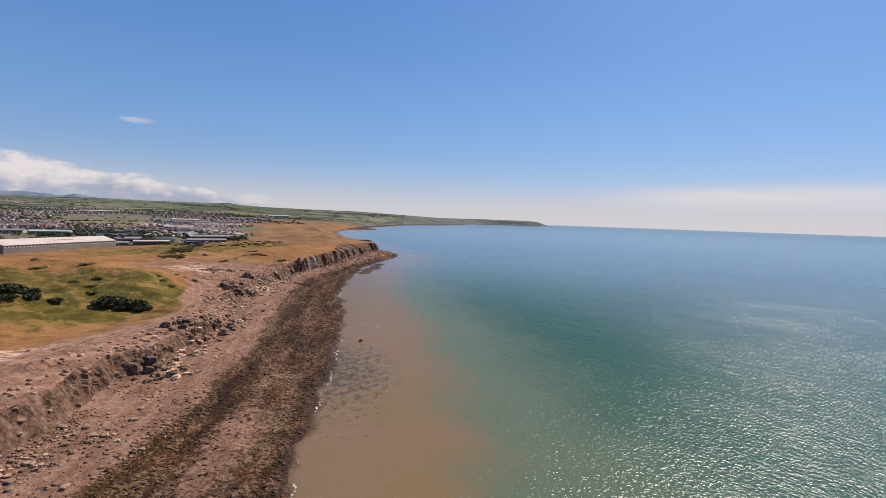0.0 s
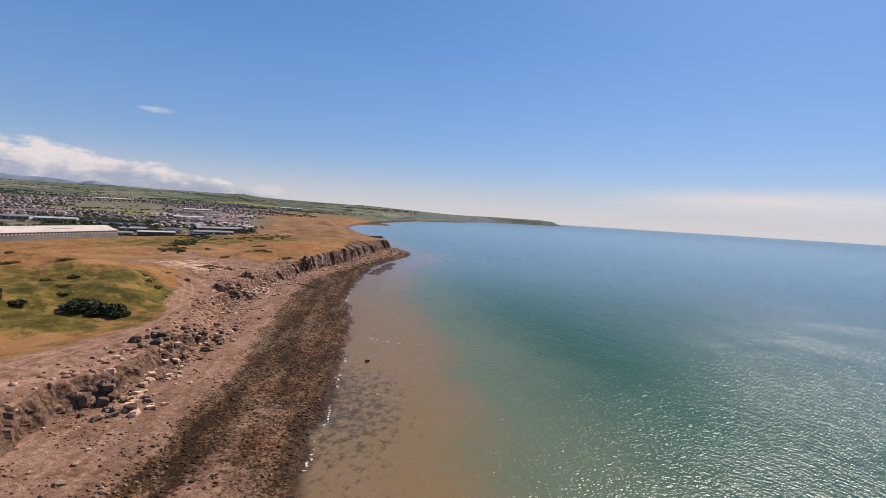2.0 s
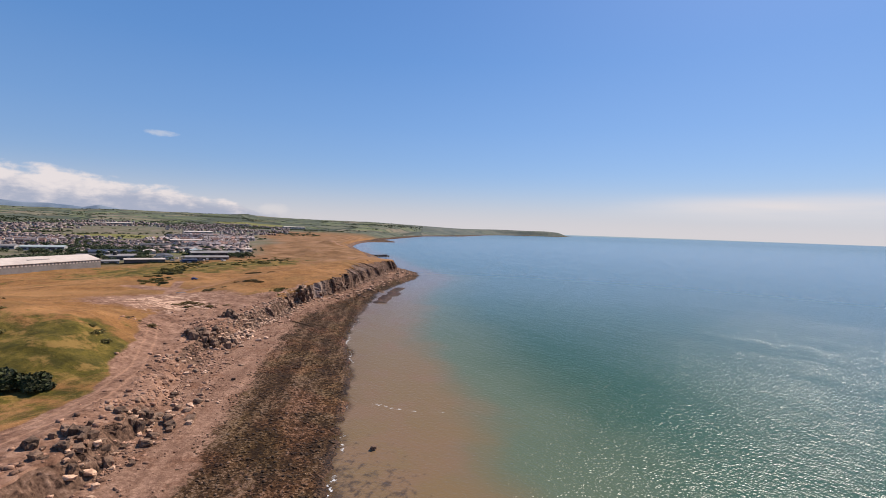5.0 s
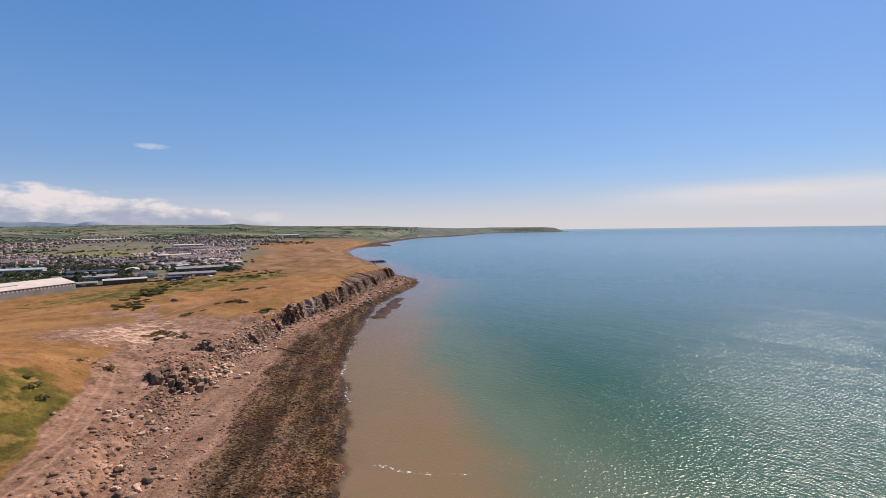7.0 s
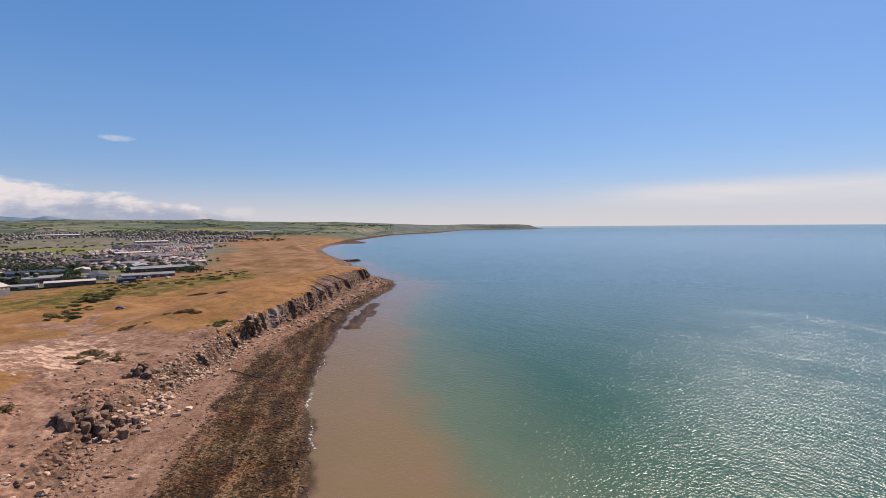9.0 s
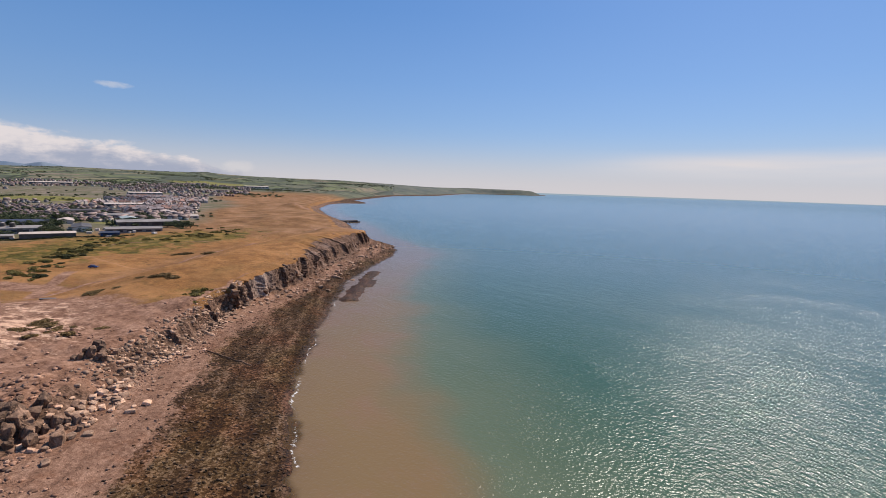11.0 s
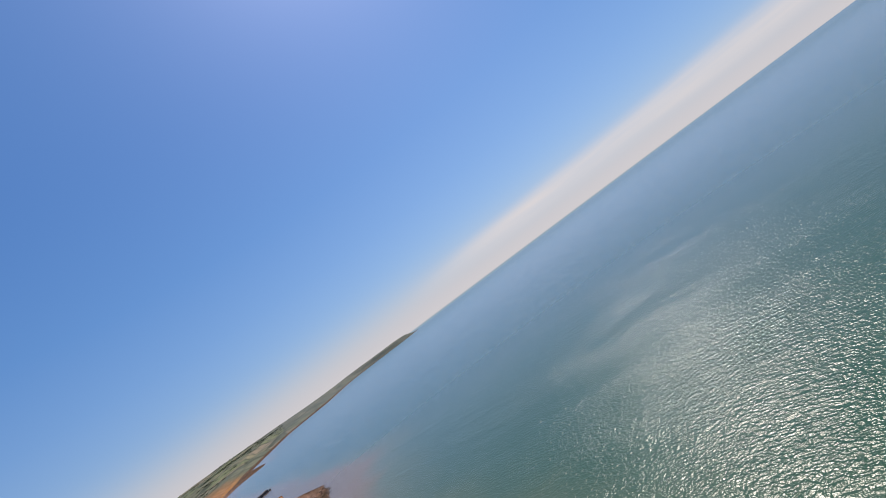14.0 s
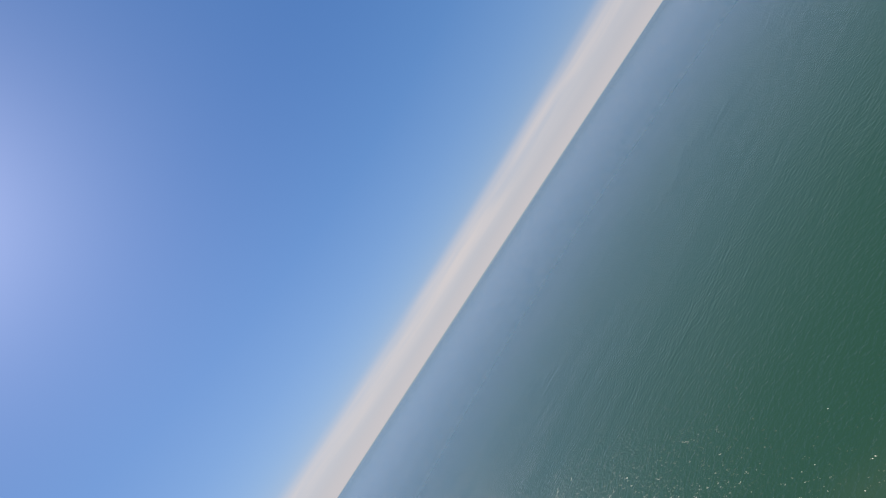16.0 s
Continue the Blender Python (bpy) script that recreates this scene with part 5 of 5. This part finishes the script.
big = shed("warehouse", "long grey-walled shed with a white sheet roof", 104, 29, 6.2, 3.9, GREY_SHEET, WHITE_SHEET, 0, 0, 36)
place(big, -286.5, 232, 2, 0.0)
bm = bmesh.new()
prism(bm, [(6.9, 8.40), (8.1, 8.08), (8.1, 8.50), (6.9, 8.80)], -4, 13)
part("vent", bm, GREY_SHEET, big, "low grey roof vent")
WORKS = [  # name, words, x, y, turn, length, width, eave, rise, wall, roof, windows, doors
    ("factory_building", "dark navy-roofed factory building behind the shed", -348, 338, -44, 46, 22, 4.6, 1.6, GREY_SHEET, NAVY_SHEET, 8, 2),
    ("factory_building", "grey low-pitched factory building in the works", -318, 316, -40, 28, 18, 4.4, 1.4, GREY_WALL, GREY_SHEET, 4, 1),
    ("factory_building", "long low building with a pale roof and dark wall", -285, 304, -42, 34, 14, 3.0, 0.9, DARK_SHEET, WHITE_SHEET, 0, 4),
    ("warehouse", "bright blue clad storage shed beside a yard", -268, 324, -40, 13, 9.5, 3.4, 0.8, BLUE_SHEET, NAVY_SHEET, 0, 2),
    ("warehouse", "grey sheet-roofed warehouse at the edge of the grass", -269, 342, -46, 42, 17, 3.6, 1.3, GREY_SHEET, GREY_SHEET, 6, 1),
    ("warehouse", "large grey warehouse with a dark end wall", -294, 380, -40, 54, 24, 4.4, 1.6, DARK_SHEET, GREY_SHEET, 6, 2),
    ("warehouse", "low cream store at the corner of the yard", -303, 288, -42, 30, 12, 3.0, 0.9, RENDER_WALL, GREY_SHEET, 3, 1),
    ("warehouse", "low dark-roofed store with pale walls", -308, 344, 48, 40, 14, 3.4, 1.1, RENDER_WALL, DARK_SHEET, 4, 2),
    ("factory_building", "long white-roofed hall among houses", -456, 532, -38, 58, 18, 5.0, 1.5, GREY_WALL, WHITE_SHEET, 6, 1),
    ("factory_building", "white flat-roofed building by the estate", -326, 446, -42, 46, 15, 3.8, 0.9, RENDER_WALL, WHITE_SHEET, 6, 1),
    ("factory_building", "cream low building beside the tree belt", -344, 366, 46, 32, 13, 3.6, 1.2, RENDER_WALL, WHITE_SHEET, 5, 1),
    ("warehouse", "pale teal-roofed workshop near a tree belt", -436, 352, -50, 44, 18, 4.4, 1.5, GREY_WALL, TEAL_SHEET, 5, 2),
    ("warehouse", "pale grey workshop near a tree belt", -470, 342, -52, 34, 18, 4.4, 1.5, GREY_WALL, GREY_SHEET, 5, 2),
    ("warehouse", "grey workshop with a pale roof", -330, 402, 50, 34, 15, 4.0, 1.2, GREY_WALL, TEAL_SHEET, 4, 1),
    ("warehouse", "dark-roofed workshop in the works yard", -334, 306, -42, 20, 12, 4.4, 1.2, DARK_SHEET, DARK_SHEET, 3, 1),
    ("warehouse", "cream workshop beside the yard", -362, 424, -22, 42, 15, 4.2, 1.4, RENDER_WALL, GREY_SHEET, 4, 1),
    ("warehouse", "long grey store behind the works", -408, 446, -42, 60, 19, 4.6, 1.5, GREY_SHEET, DARK_SHEET, 6, 2),
    ("warehouse", "long pale store on the near side of the estate", -352, 470, 52, 48, 14, 4.0, 1.2, GREY_WALL, WHITE_SHEET, 6, 1),
    ("factory_building", "white hall at the far side of town", -640, 760, -40, 69, 24, 6.0, 1.8, GREY_WALL, WHITE_SHEET, 6, 1),
    ("factory_building", "white hall on the rising ground", -760, 1260, -35, 90, 30, 7, 2.0, RENDER_WALL, WHITE_SHEET, 6, 1),
    ("factory_building", "pale long hall beyond the houses", -980, 900, -45, 105, 32, 7, 2.0, GREY_WALL, WHITE_SHEET, 6, 1)]
for name, words, x, y, turn, *dims in WORKS:
    place(shed(name, words, *dims, group="works and halls"), x, y, turn)

# two grey tanks in the works
tank = empty("storage_tank")
tagged(tank, "upright dark grey storage tank in the works", "tank", "tanks in the works")
bm = bmesh.new()
bmesh.ops.create_cone(bm, segments=20, radius1=1.9, radius2=1.9, depth=9, matrix=Matrix.Translation((0, 0, 4.0)), cap_ends=True)
part("shell", bm, DARK_SHEET, tank, smooth=False)
bm = bmesh.new()
bmesh.ops.create_cone(bm, segments=20, radius1=2.0, radius2=0.3, depth=0.9, matrix=Matrix.Translation((0, 0, 8.95)), cap_ends=True)
part("lid", bm, GREY_SHEET, tank)
tank.matrix_basis = pose(-318, 312, ground_z(-318, 312)) @ METRE
copy_thing(tank, pose(-322, 310, ground_z(-322, 310)))

# pallets and crates in the yard
bm = bmesh.new()
box(bm, -1.2, 1.2, -1.2, 1.2, 0, 1.1, 0.08)
crate_master = tagged(link("crate", bm, RENDER_WALL), "pale stacked crate in the works yard", "crate", "crates in the yard")
for k in range(26):
    x, y = -282 + rng.gauss(0, 12), 340 + rng.gauss(0, 9)
    m = pose(x, y, ground_z(x, y), 0, 0, rng.uniform(0, 90))
    if k == 0:
        crate_master.matrix_basis = m @ METRE
    else:
        made = copy_thing(crate_master, m)
        made.scale = (rng.uniform(0.5, 1.2), rng.uniform(0.5, 1.0), rng.uniform(0.5, 1.4))


# ---- houses ----
def make_house(seed, wall_mat, roof_mat, words):
    r = random.Random(seed)
    w, d, eave, rise = r.uniform(7.0, 8.6), r.uniform(6.6, 7.8), r.uniform(4.7, 5.2), r.uniform(2.2, 2.8)
    top = empty("house")
    tagged(top, words, "house", "houses of the town")
    h, l = d / 2, w / 2
    wall = part("wall", prism(bmesh.new(), [(-h, -2.5), (h, -2.5), (h, eave), (0, eave + rise), (-h, eave)], -l, l), wall_mat, top)
    for side in (1, -1):
        out = [(0, eave + rise + 0.04), (side * (h + 0.4), eave - 0.4 * rise / h + 0.04), (side * (h + 0.4), eave - 0.4 * rise / h + 0.26), (0, eave + rise + 0.26)]
        roof = part("roof", prism(bmesh.new(), out, -l - 0.2, l + 0.2), roof_mat, top)
    part("chimney", box(bmesh.new(), -0.45, 0.45, l - 1.3, l - 0.4, eave + rise - 0.5, eave + rise + 1.2), wall_mat, roof)
    for y, z0 in ((-l * 0.5, 0.9), (l * 0.5, 0.9), (-l * 0.5, 3.4), (l * 0.5, 3.4)):
        part("window", box(bmesh.new(), h - 0.1, h + 0.05, y - 0.7, y + 0.7, z0, z0 + 1.25), PANE, wall)
    part("door", box(bmesh.new(), h - 0.1, h + 0.06, -0.5, 0.5, 0, 2.05), DOOR_PAINT, wall)
    return top


HOUSES = [make_house(1, RENDER_WALL, SLATE, "cream rendered two-storey house with a slate roof"), make_house(2, BRICK_WALL, SLATE, "pink stone two-storey house with a slate roof"),
          make_house(3, GREY_WALL, SLATE, "grey roughcast two-storey house with a slate roof"), make_house(4, RENDER_WALL, TILE_ROOF, "cream rendered house with a brown tile roof"),
          make_house(5, BRICK_WALL, TILE_ROOF, "pink stone house with a brown tile roof")]
# streets: centre x, y, turn, rows, houses in a row
STREETS = [(-392, 505, -40, 4, 9), (-400, 474, 48, 2, 8), (-430, 580, 30, 4, 9), (-470, 575, -64, 3, 9), (-500, 560, 20, 3, 8), (-480, 640, -16, 4, 9),
           (-540, 640, 62, 4, 9), (-545, 420, -50, 4, 8), (-560, 690, -40, 4, 9)]
taken = []
first = [True] * len(HOUSES)
for cx, cy, turn, rows, line in STREETS:
    a = radians(turn)
    for i in range(rows):
        for j in range(line):
            u, v = (j - line / 2) * 6.4 + rng.uniform(-0.6, 0.6), (i - rows / 2) * 15 + rng.uniform(-1.5, 1.5)
            x, y = cx - math.sin(a) * u + math.cos(a) * v, cy + math.cos(a) * u + math.sin(a) * v
            if rng.random() < 0.12 or math.atan2(-x, y) < radians(32.5) or any(abs(x - p) + abs(y - q) < 5.6 for p, q in taken):
                continue
            taken.append((x, y))
            k = rng.choice((0, 1, 1, 2, 2, 3, 4))
            m = pose(x, y, ground_z(x, y), 0, 0, turn + (180 if rng.random() < 0.5 else 0) + rng.uniform(-3, 3))
            if first[k]:
                HOUSES[k].matrix_basis, first[k] = m @ METRE, False
            else:
                copy_thing(HOUSES[k], m)


# ---- the rest of the town, too far off to tell its houses apart ----
def block_shape(roofed):
    bm = bmesh.new()
    if roofed:
        prism(bm, [(-0.55, 0.62), (0.55, 0.62), (0, 1.0)], -0.52, 0.52)
    else:
        prism(bm, [(-0.5, -0.4), (0.5, -0.4), (0.5, 0.63), (0, 0.97), (-0.5, 0.63)], -0.5, 0.5)
    return arrays_of(bm)


def distant_spots():
    spots = []
    while len(spots) < 3500:
        az, r = radians(R.uniform(31.5, 66)), 520 + 1000 * R.rand() ** 1.2
        x, y = -r * math.sin(az), r * math.cos(az)
        if (r < 1000 and az < radians(35)) or wave(x, y, 110, 61) < -0.38 or wave(x, y, 60, 63) < -0.55 or any(abs(x - p) + abs(y - q) < 9 for p, q in taken[-300:]) or hump(x, y, -640, 600, 62, 42) + hump(x, y, -525, 540, 22, 15) > 0.35:
            continue
        turn = radians(40 + 35 * wave(x, y, 220, 65)) + (1.57 if wave(x, y, 90, 67) > 0.2 else 0)
        s = R.uniform(3.0, 4.2)
        spots.append((x, y, ground_z(x, y), s, s * R.choice([0.9, 1.1, 1.6]), s * R.uniform(0.8, 1.05), turn, 0.0))
    return np.array(spots)


far_homes = distant_spots()
pick = R.rand(len(far_homes))
for low, high, mat, words in ((0, 0.4, RENDER_WALL, "cream"), (0.4, 0.75, BRICK_WALL, "pink stone"), (0.75, 1.01, GREY_WALL, "grey")):
    sel = far_homes[(pick >= low) & (pick < high)]
    tagged(scatter("distant_houses", [block_shape(False)], sel, mat), "distant " + words + " houses of the town", "houses", kind="stuff")
far_slate = varied("distant_roofs", (0.120, 0.088, 0.080), (0.300, 0.215, 0.185), 0.3, 0.8, 0.55, 0.1, 0.05, island=True)
tagged(scatter("distant_roofs", [block_shape(True)], far_homes, far_slate), "distant slate and tile roofs of the town", "roofs", kind="stuff")


# ---- trees ----
def make_tree(seed):
    r = random.Random(seed)
    top = empty("tree")
    tagged(top, "broadleaf tree with a dark green crown among buildings", "tree", "trees of the town")
    bm = bmesh.new()
    bmesh.ops.create_cone(bm, segments=7, radius1=0.35, radius2=0.14, depth=4.4, matrix=Matrix.Translation((0, 0, 1.7)), cap_ends=True)
    lobes = []
    for _ in range(8):
        a, b, z = r.uniform(0, 6.3), r.uniform(0.6, 2.2), r.uniform(3.2, 6.6)
        tip = Vector((math.cos(a) * b, math.sin(a) * b, z))
        base = Vector((0, 0, r.uniform(2.2, 3.6)))
        d = tip - base
        bmesh.ops.create_cone(bm, segments=5, radius1=0.11, radius2=0.03, depth=d.length, matrix=Matrix.Translation(base) @ d.to_track_quat("Z", "Y").to_matrix().to_4x4() @ Matrix.Translation((0, 0, d.length / 2)), cap_ends=True)
        lobes.append((tip.x, tip.y, tip.z, r.uniform(1.0, 1.7), 0.8))
    part("trunk", bm, BARK, top)
    V, F = sprays(seed, 650, lobes, 0.28)
    crown = new("crown", mesh_of("crown", V, F, TREE_LEAF))
    crown.parent = top
    return top, (V, F)


TREES, CROWNS = [], []
for k in range(4):
    t_, c_ = make_tree(300 + k)
    TREES.append(t_)
    CROWNS.append(c_)
# belts of trees: from x, y to x, y, half width, how many
BELTS = [(-490, 410, -345, 372, 17, 70), (-400, 362, -325, 345, 7, 56), (-258, 370, -282, 384, 4, 12), (-345, 352, -500, 388, 8, 60), (-300, 300, -345, 300, 5, 8), (-360, 372, -430, 470, 14, 22), (-300, 420, -380, 440, 8, 14), (-440, 430, -560, 455, 9, 26), (-340, 372, -300, 392, 6, 10), (-400, 440, -480, 480, 8, 16),
         (-400, 540, -480, 520, 10, 12), (-330, 330, -420, 322, 6, 36), (-410, 374, -300, 320, 7, 46), (-540, 620, -620, 680, 14, 16)]
start = [True] * 4
for x0, y0, x1, y1, half, count in BELTS:
    for _ in range(count):
        t = rng.random()
        x, y = x0 + (x1 - x0) * t + rng.gauss(0, half * 0.6), y0 + (y1 - y0) * t + rng.gauss(0, half * 0.6)
        if any(abs(x - p) + abs(y - q) < 7 for p, q in taken):
            continue
        k = rng.randrange(4)
        s = rng.uniform(0.45, 0.8)
        m = pose(x, y, ground_z(x, y) - 0.9, 0, 0, rng.uniform(0, 360))
        if start[k]:
            start[k] = False
            TREES[k].matrix_basis = m @ Matrix.Diagonal((s * 1.35, s * 1.35, s, 1))
        else:
            copy_thing(TREES[k], m).scale = (s * 1.35, s * 1.35, s)


def wood_spots():
    spots = []
    while len(spots) < 4600:
        az, r = radians(R.uniform(17, 66)), 440 + 2300 * R.rand() ** 1.3
        x, y = -r * math.sin(az), r * math.cos(az)
        lines = abs(wave(x, y * 0.6, 120, 69))
        if x > foot(np.array([y]))[0] - 90 or (az < radians(33.5) and r < 1000):
            continue
        among = r < 1150 and R.rand() < 0.05          # garden trees
        if not among and lines > 0.045 and wave(x * 0.5, y, 130, 70) < 0.52 and hump(x, y, -824, 1075, 90, 30) < 0.5:
            continue
        if any(abs(x - p) + abs(y - q) < 10 for p, q in taken):
            continue
        s = R.uniform(0.3, 0.75)
        spots.append((x, y, ground_z(x, y) - 1.8 * s, s * 1.5, s * 1.5, s * 0.7, R.uniform(0, 6.3), 0.0))
    return spots


thin = []
for V, F in CROWNS:
    keep = F[::6]
    idx = keep.ravel()
    P = V[idx].reshape(-1, 3, 3)
    mid = P.mean(1, keepdims=True)
    thin.append(((mid + (P - mid) * 2.4).reshape(-1, 3), np.arange(len(idx)).reshape(-1, 3)))
tagged(scatter("woodland", thin, wood_spots(), TREE_LEAF), "dark green hedgerows and woods about the town", "woods", kind="stuff")


# ---- a parked car on the grass ----
def make_car():
    top = empty("car")
    tagged(top, "blue car parked on the dry grass", "car")
    bm = bmesh.new()
    prism(bm, [(-2.1, 0.35), (2.1, 0.35), (2.15, 0.75), (1.25, 0.92), (-1.9, 0.95), (-2.12, 0.7)], -0.85, 0.85)
    bmesh.ops.bevel(bm, geom=bm.edges[:], offset=0.06, segments=2, affect="EDGES")
    body = part("body", bm, CAR_BLUE, top)
    bm = bmesh.new()
    prism(bm, [(-1.8, 0.92), (1.0, 0.90), (0.4, 1.40), (-1.4, 1.42)], -0.74, 0.74)
    part("glasshouse", bm, PANE, top, "dark car windows")
    bm = bmesh.new()
    prism(bm, [(-1.45, 1.40), (0.45, 1.38), (0.3, 1.47), (-1.3, 1.48)], -0.72, 0.72)
    part("roof", bm, CAR_BLUE, top)
    for x in (-1.3, 1.35):
        for y in (-0.84, 0.84):
            bm = bmesh.new()
            bmesh.ops.create_cone(bm, segments=18, radius1=0.32, radius2=0.32, depth=0.2, matrix=pose(x, y, 0.32, 90, 0, 0), cap_ends=True)
            wheel = part("wheel", bm, RUBBER, top)
            bm = bmesh.new()
            bmesh.ops.create_cone(bm, segments=14, radius1=0.19, radius2=0.19, depth=0.22, matrix=pose(x, y * 1.01, 0.32, 90, 0, 0), cap_ends=True)
            part("rim", bm, STEEL, wheel)
    for y in (-0.6, 0.6):
        part("headlight", box(bmesh.new(), 2.08, 2.17, y - 0.18, y + 0.18, 0.62, 0.75), STEEL, top)
    part("bumper", box(bmesh.new(), -2.2, -2.05, -0.8, 0.8, 0.4, 0.58, 0.03), RUBBER, top)
    return top


make_car().matrix_basis = pose(-186.0, 235.5, ground_z(-186.0, 235.5), 0, 0, 25) @ METRE


# ---- breakwater beyond the point ----
def make_breakwater():
    top = empty("breakwater")
    tagged(top, "dark stone breakwater running out into the sea", "breakwater")
    bm = bmesh.new()
    prism(bm, [(-2.6, -1.5), (2.6, -1.5), (1.5, 1.5), (-1.5, 1.6)], -15, 13)
    bmesh.ops.subdivide_edges(bm, edges=bm.edges[:], cuts=3, use_grid_fill=True)
    for v in bm.verts:
        v.co += Vector((noise.noise(v.co * 0.5), noise.noise(v.co * 0.5 + Vector((9, 0, 0))), noise.noise(v.co * 0.5 + Vector((0, 9, 0))))) * 0.4
    part("wall", bm, CONCRETE, top)
    for k in range(26):
        b = STONES[k % 9].copy()
        bmesh.ops.transform(b, matrix=Matrix.Translation((rng.choice((-2.6, 2.6)) + rng.gauss(0, 0.5), rng.uniform(-14, 14), 0.2)) @ pose(0, 0, 0, rng.uniform(0, 90), 0, rng.uniform(0, 360)) @ Matrix.Diagonal((1.8, 1.6, 1.3, 1)), verts=b.verts[:])
        part("armour_stone", b, CONCRETE, top)
    return top


make_breakwater().matrix_basis = pose(-215.5, 529, 0.2, 0, 0, -48)


# ---- old outfall across the beach ----
def make_outfall(x0, y0, x1, y1):
    top = empty("outfall_pipe")
    tagged(top, "dark weed-grown outfall pipe lying across the beach", "pipe")
    count = 9
    for k in range(count):
        a, b = [Vector((x0 + (x1 - x0) * t + 0.12 * math.sin(9 * t), y0 + (y1 - y0) * t, 0)) for t in (k / count, (k + 1) / count)]
        a.z, b.z = ground_z(a.x, a.y) + 0.08, ground_z(b.x, b.y) + 0.08
        d = b - a
        bm = bmesh.new()
        turn = Matrix.Translation(a) @ d.to_track_quat("Z", "Y").to_matrix().to_4x4()
        bmesh.ops.create_cone(bm, segments=10, radius1=0.11, radius2=0.11, depth=d.length, matrix=turn @ Matrix.Translation((0, 0, d.length / 2)), cap_ends=True)
        length = part("pipe_length", bm, ROCK, top)
        bm = bmesh.new()
        bmesh.ops.create_cone(bm, segments=10, radius1=0.15, radius2=0.15, depth=0.22, matrix=turn @ Matrix.Translation((0, 0, 0.12)), cap_ends=True)
        part("collar", bm, ROCK, length)
    return top


make_outfall(-101.2, 180.2, -89.5, 177.6)

# ---- standing water ----
def puddle(x, y, long, wide, turn, words):
    m, nd = matter("still_water")
    bsdf = finish(nd, (0.10, 0.075, 0.055), 0.45, nd.noise(nd.add("ShaderNodeNewGeometry").outputs["Position"], 3.0), 0.02, 0.02, 0.6)
    bm = bmesh.new()
    ring = []
    for k in range(28):
        a = 2 * math.pi * k / 28
        s = 1 + 0.35 * noise.noise(Vector((math.cos(a) * 1.6, math.sin(a) * 1.6, x)))
        ring.append(bm.verts.new((math.cos(a) * long * s, math.sin(a) * wide * s, 0)))
    face = bm.faces.new(ring)
    low = bmesh.ops.extrude_face_region(bm, geom=[face])
    bmesh.ops.translate(bm, verts=[v for v in low["geom"] if isinstance(v, bmesh.types.BMVert)], vec=(0, 0, -0.6))
    bmesh.ops.recalc_face_normals(bm, faces=bm.faces[:])
    ob = link("puddle", bm, m)
    top = max(ground_z(x + dx_, y + dy_) for dx_ in (-wide, 0, wide) for dy_ in (-wide, 0, wide))
    ob.matrix_basis = pose(x, y, top - 0.04, 0, 0, turn)
    return tagged(ob, words, "puddle")


puddle(-154, 192.5, 1.9, 0.9, 20, "small blue-grey puddle on bare earth")


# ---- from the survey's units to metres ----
for ob in list(scene.objects):
    if ob.parent is None and ob.type in ("MESH", "EMPTY"):
        ob.matrix_basis = Matrix.Diagonal((UNIT, UNIT, UNIT, 1)) @ ob.matrix_basis
